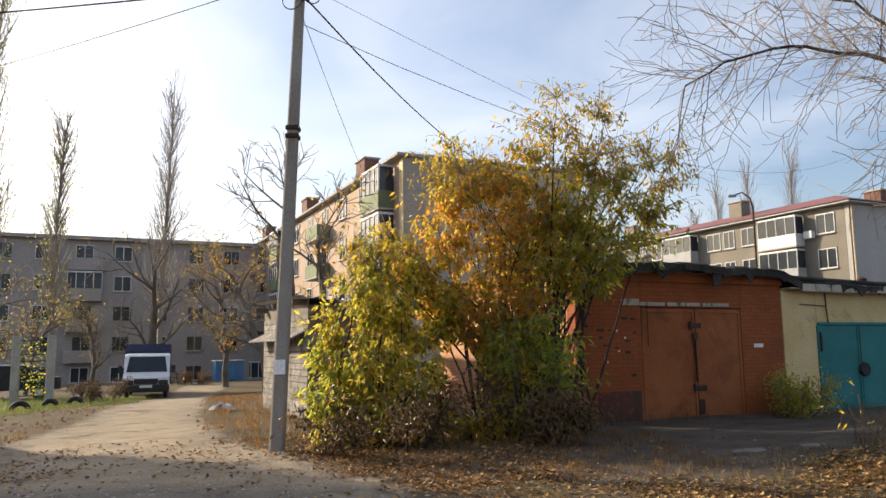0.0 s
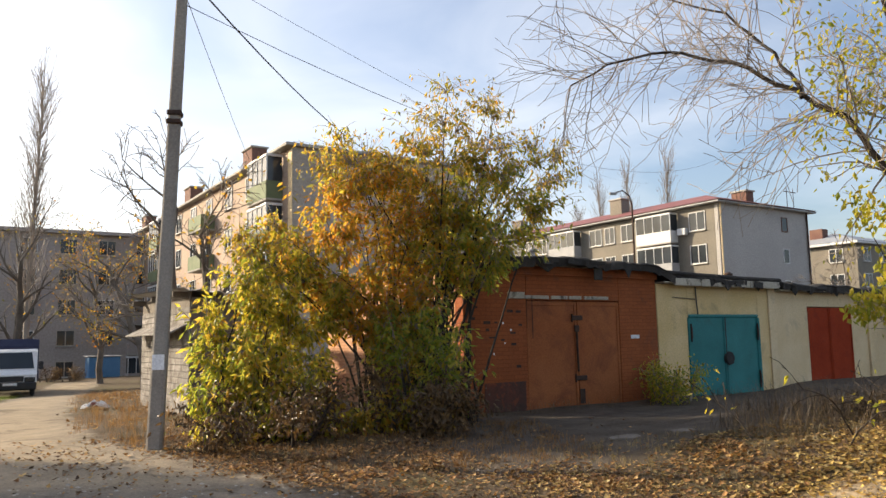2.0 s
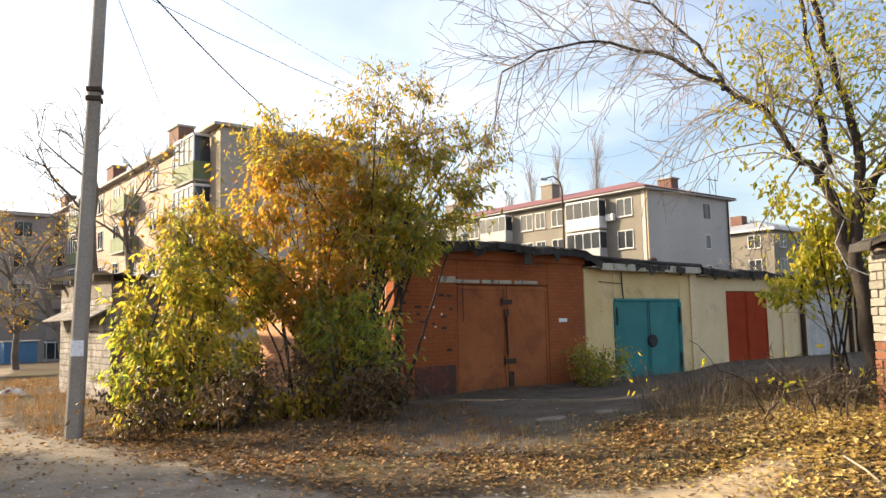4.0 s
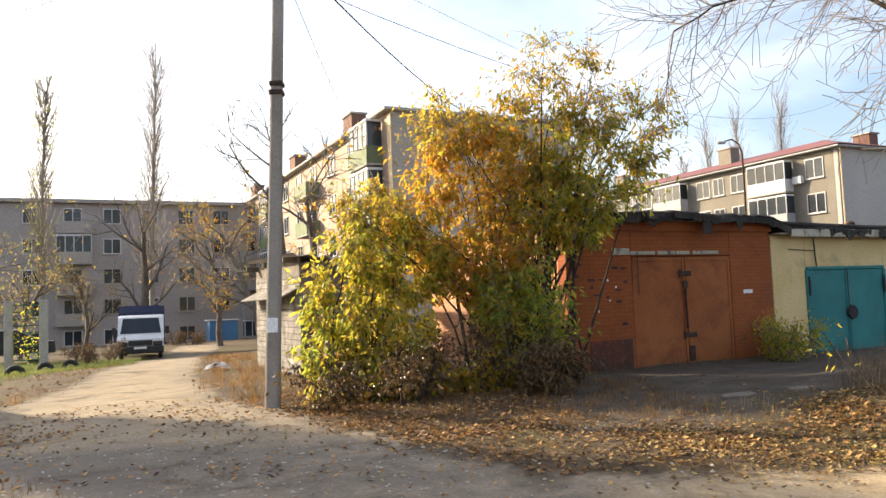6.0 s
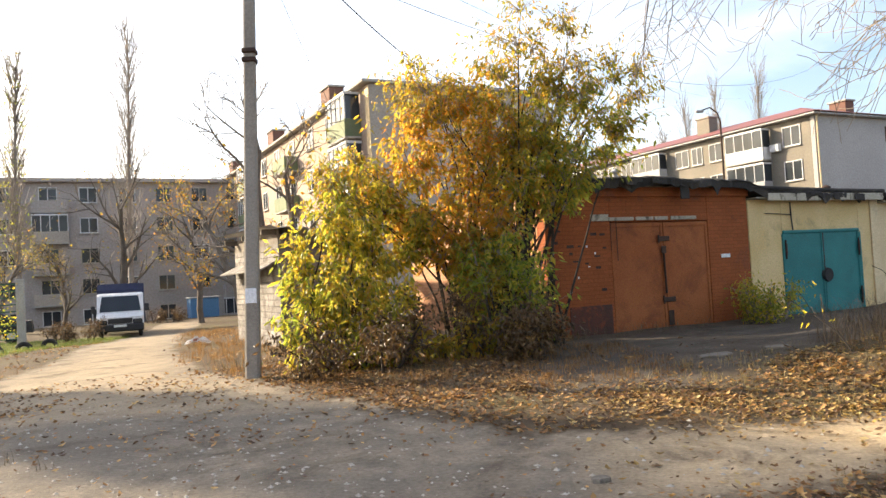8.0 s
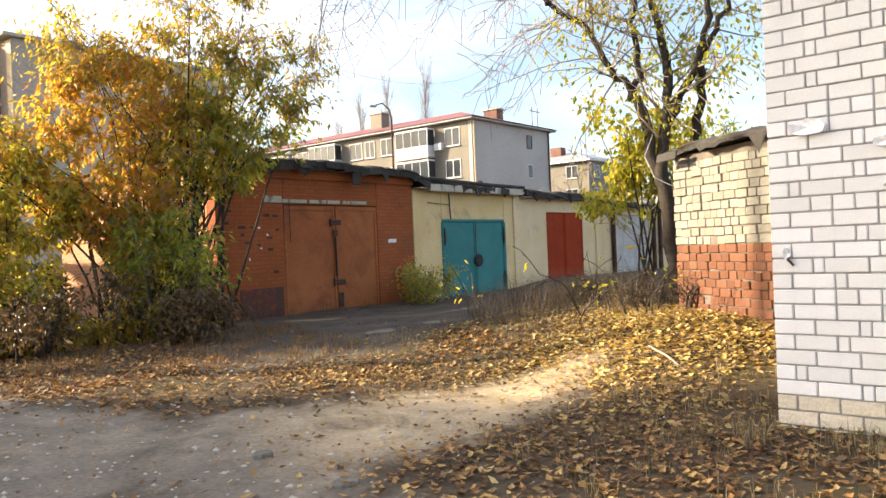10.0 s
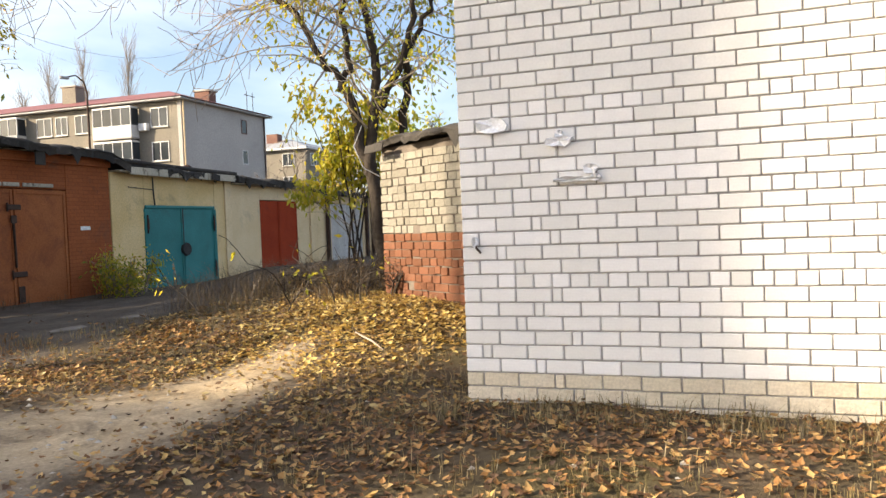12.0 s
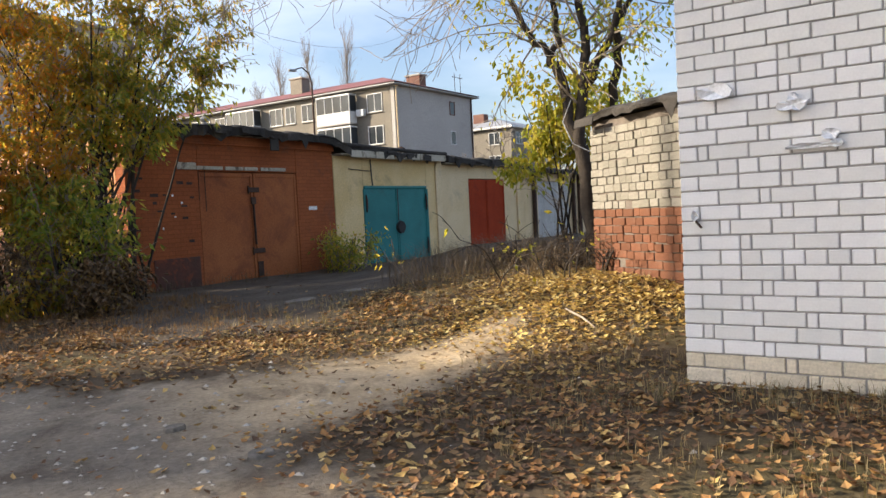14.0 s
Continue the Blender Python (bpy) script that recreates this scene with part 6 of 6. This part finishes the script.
# litter
bag = thing("plastic_bag", pose(*polar(-16.15, 20.0), 0, 0, 10), "crumpled white plastic bag with a red patch", "bag")
rnd = np.random.default_rng(50)
g = Geo()
N = 9
pts = [[(0.62 * (i / N - 0.5), 0.34 * (j / N - 0.5), 0.03 + 0.17 * max(0, 1 - ((i - 4.5) / 5) ** 2 - ((j - 4.5) / 6) ** 2) * rnd.uniform(0.4, 1.2)) for i in range(N + 1)] for j in range(N + 1)]
g.add([p for row in pts for p in row], [(j * (N + 1) + i, j * (N + 1) + i + 1, (j + 1) * (N + 1) + i + 1, (j + 1) * (N + 1) + i) for j in range(N) for i in range(N)])
part("film", g, M_WHITE, bag)
part("print", Geo().box(-0.1, -0.14, 0.06, 0.06, -0.05, 0.16, 0.02), M_ROOF_RED, bag)

# street lamp behind the garages
lamp = thing("street_lamp", pose(*polar(22.6, 50)), "thin steel street lamp with a curved arm", "street lamp")
part("post", Geo().tube([(0, 0, -1), (0, 0, 10.0), (-0.15, 0, 10.6), (-0.6, 0, 10.95), (-1.1, 0, 10.8)], [0.09, 0.06, 0.05, 0.045, 0.045], 8), M_RUST, lamp)
part("head", Geo().box(-1.5, -0.12, 10.66, -1.0, 0.12, 10.82, 0.04), M_SLATE, lamp)

# a clod of earth in the dry grass
rnd = np.random.default_rng(49)
ico = bmesh.new()
bmesh.ops.create_icosphere(ico, subdivisions=3, radius=0.07)
for v in ico.verts:
    v.co *= 1 + 0.16 * math.sin(31 * v.co.x + 2) * math.sin(27 * v.co.y) + 0.1 * math.sin(55 * v.co.z + 30 * v.co.x)
    v.co.z *= 0.55
clod_mesh = bpy.data.meshes.new("clod")
ico.to_mesh(clod_mesh)
clod = put(new("clod", clod_mesh), M_CLOD)
clod.matrix_world = pose(-3.55, 5.85, ground_z(-3.55, 5.85) + 0.015)
tagged(clod, "dark brown clod of earth in dry grass", "clod")

# flat pieces of old concrete trodden into the ground
def concrete_piece(x, y, w, d, h, turn, seed, label, cat):
    rnd = np.random.default_rng(seed)
    k = 9
    ring = [(w / 2 * math.cos(6.283 * i / k) * rnd.uniform(0.75, 1.1), d / 2 * math.sin(6.283 * i / k) * rnd.uniform(0.75, 1.1)) for i in range(k)]
    v = [(a, b, -0.05) for a, b in ring] + [(a, b, h * 0.6) for a, b in ring] + [(a * 0.9, b * 0.9, h * rnd.uniform(0.9, 1.15)) for a, b in ring]
    f = [(i + k * j, (i + 1) % k + k * j, (i + 1) % k + k * (j + 1), i + k * (j + 1)) for j in (0, 1) for i in range(k)] + [tuple(range(2 * k, 3 * k)), tuple(range(k))[::-1]]
    ob = part("concrete_piece", Geo().add(v, f), M_DUSTY)
    ob.matrix_world = pose(x, y, ground_z(x, y), 0, 0, turn)
    tagged(ob, label, cat, "pieces of concrete on the ground")


for x, y, w, d, h, turn, seed, label in ((3.8, 9.75, 0.75, 0.35, 0.012, 24, 1, "flat grey concrete slab sunk into the yard"), (4.5, 9.6, 0.5, 0.3, 0.012, 15, 2, "flat grey concrete slab sunk into the yard"),
                                        (1.3, 4.08, 0.2, 0.15, 0.02, 40, 3, "pale flat lump of concrete in the dirt track"), (1.05, 4.95, 0.13, 0.1, 0.03, 10, 4, "small dark lump of concrete in the dirt"),
                                        (7.35, 8.0, 0.2, 0.14, 0.1, 0, 5, "white lump of concrete in the dry weeds")):
    concrete_piece(x, y, w, d, h, turn, seed, label, "concrete piece")

# fallen stick and stone
stick = part("stick", Geo().tube([polar(40.4, 7.6) + Vector((0, 0, 0.03)), polar(41.6, 7.2) + Vector((0, 0, 0.06)), polar(42.4, 7.0) + Vector((0, 0, 0.03))], [0.011, 0.010, 0.006], 6), M_TWIG)
tagged(stick, "pale dry stick lying on the fallen leaves", "stick")

# ---- things on the white wall: paper scraps, a pipe stub, cracks ----
def on_wall(x, z, w, h, seed):
    """A torn scrap of paper, slightly curled off the wall."""
    rnd = np.random.default_rng(seed)
    g = Geo()
    k = 12
    ring = [(x + 0.62 * w * math.cos(6.283 * i / k) * rnd.uniform(0.7, 1.1), z + 0.62 * h * math.sin(6.283 * i / k) * rnd.uniform(0.6, 1.1)) for i in range(k)]
    front = [(a, -0.014 - rnd.uniform(0, 0.045), b) for a, b in ring]
    g.add([(x, -0.008, z)] + front + [(a, -0.004, b) for a, b in ring], [(0, i + 2 if i < k - 1 else 1, i + 1) for i in range(k)] + [(i + 1, (i + 1) % k + 1, (i + 1) % k + 1 + k, i + 1 + k) for i in range(k)])
    return part("paper_scrap", g, M_PAPER, WH, "torn white paper stuck to the bricks")


for x, z, w, h, seed in ((0.25, 1.985, 0.20, 0.11, 1), (0.70, 1.90, 0.05, 0.05, 2), (0.70, 1.855, 0.17, 0.07, 3), (0.90, 1.665, 0.08, 0.06, 4), (0.80, 1.60, 0.26, 0.035, 5), (0.93, 1.605, 0.07, 0.05, 6), (0.10, 1.205, 0.04, 0.06, 7)):
    on_wall(x, z, w, h, seed)
part("hook", Geo().tube([(0.10, -0.002, 1.18), (0.11, -0.03, 1.17), (0.14, -0.02, 1.13)], 0.008, 6), M_RUST, WH)
# a settling crack that steps down through the joints
for pts, r0 in (([(3.015, -0.001, 2.56), (3.015, -0.001, 2.43), (3.02, -0.001, 2.41)], 0.012), ([(3.02, -0.001, 2.41), (3.02, -0.001, 2.31), (3.03, -0.001, 2.22)], 0.008), ([(3.12, -0.001, 2.24), (3.118, -0.001, 2.16)], 0.012), ([(3.09, -0.001, 2.14), (3.092, -0.001, 2.05)], 0.012),
                ([(3.115, -0.001, 2.04), (3.12, -0.001, 1.93), (3.14, -0.001, 1.80), (3.17, -0.001, 1.68), (3.24, -0.001, 1.45)], 0.006)):
    part("crack", Geo().tube(pts, r0, 5), M_RUST, WH, "dark settling crack")
foam = Geo()
rnd = np.random.default_rng(52)
for k in range(9):
    c = (2.88 + rnd.normal(scale=0.03), -0.02, 1.21 + rnd.normal(scale=0.025))
    foam.tube([(c[0], 0.02, c[2]), (c[0], -0.02, c[2]), (c[0] + rnd.normal(scale=0.01), -0.045, c[2] - 0.01)], [0.032, 0.028, 0.01], 7)
part("foam_plug", foam, M_RUST, WH, "lump of dark dirty foam")
part("pipe_stub", Geo().tube([(2.87, -0.01, 1.19), (2.78, -0.09, 1.165), (2.53, -0.10, 1.09)], [0.022, 0.025, 0.024], 12), M_SLATE, WH, "grey plastic pipe stub", True)
part("cable_stub", Geo().tube([(3.10, -0.01, 1.545), (3.09, -0.012, 1.50), (3.02, -0.014, 1.44), (2.90, -0.012, 1.43), (2.885, -0.02, 1.40), (2.88, -0.012, 1.22)], 0.011, 6), M_RUST, WH)
part("cable_stub", Geo().tube([(2.97, -0.012, 1.33), (2.985, -0.01, 1.30), (3.06, -0.01, 1.20), (3.18, -0.01, 1.08), (3.3, -0.01, 1.0)], 0.010, 6), M_SLATE, WH)


# ---- bricks, course by course ----
def brick_mesh(name, lx, h, d, c, mat):
    me = Geo().box(0, 0, 0, lx, d, h, c).mesh(name)
    me.materials.append(mat)
    return me


def lay(parent, x0, x1, z0, rows, course, joint, kinds, header_rows, near, seed, wobble=0.0015, inset=0.0, fallen=0.0, grid=None, mixed=0.0):
    """Bricks along local x; those for which near(x, z) holds are objects of their own, the rest one mesh. kinds(row) names the material."""
    rnd = np.random.default_rng(seed)
    shared, rest, count = {}, {}, 0
    for row in range(rows):
        mat = kinds(row)
        head = row in header_rows
        unit = grid[0] if grid else 0.255
        step = unit / 2 if head else unit
        z = z0 + course * row
        pieces, x = [], x0
        first = unit if head or row % 2 else unit / 2
        pieces.append((x, first))
        x += first
        late = rnd.integers(0, 3)
        while x < x1 - 0.02:
            w = min(step, x1 - x)
            if grid and not head and len(pieces) == 1 + late:
                # a closer brings the row onto the bond of the rest of the wall
                need = (grid[1 + row % 2] - x) % unit
                w = need if need > 0.045 else w
            if rnd.random() < mixed:
                w = min(round(rnd.choice((0.11, 0.13, 0.15, 0.19)), 3), x1 - x)
            pieces.append((x, w))
            x += w
        for a, w in pieces:
            if rnd.random() < fallen:
                continue
            lx = round(w - joint, 3)
            if lx < 0.03:
                continue
            dy = inset + rnd.normal(scale=wobble)
            dz = rnd.normal(scale=wobble * 0.7)
            if near(a, z) and count < 300:
                key = (lx, mat.name)
                if key not in shared:
                    shared[key] = brick_mesh("brick", lx, course - joint, 0.10, 0.005, mat)
                ob = new("brick", shared[key])
                ob.parent = parent
                ob.matrix_basis = Matrix.Translation((a + joint / 2, dy, z + joint / 2 + dz))
                count += 1
            else:
                rest.setdefault(mat.name, (Geo(), mat))[0].box(a + joint / 2, dy, z + joint / 2 + dz, a + joint / 2 + lx, dy + 0.10, z + course - joint / 2 + dz, 0.004)
    for g, mat in rest.values():
        tagged(part("bricks", g, mat, parent), kind="stuff")


lay(WH, 0.0, 5.6, FIRST, 38, COURSE, 0.010, lambda row: M_YELLOW_BRICK if row < 5 else M_WHITE_BRICK, {11, 17, 23, 29, 35}, lambda x, z: x < 2.9 and 0.05 < z < 2.75, 200, grid=(0.2475, 0.685, 0.807))
lay(BW, 0.0, 4.6, 0.19, 21, COURSE, 0.010, lambda row: M_RED_BRICK if row < 11 else M_CREAM_BRICK, set(), lambda x, z: x < 2.4, 201, 0.006, 0.0, 0.02, mixed=0.92)
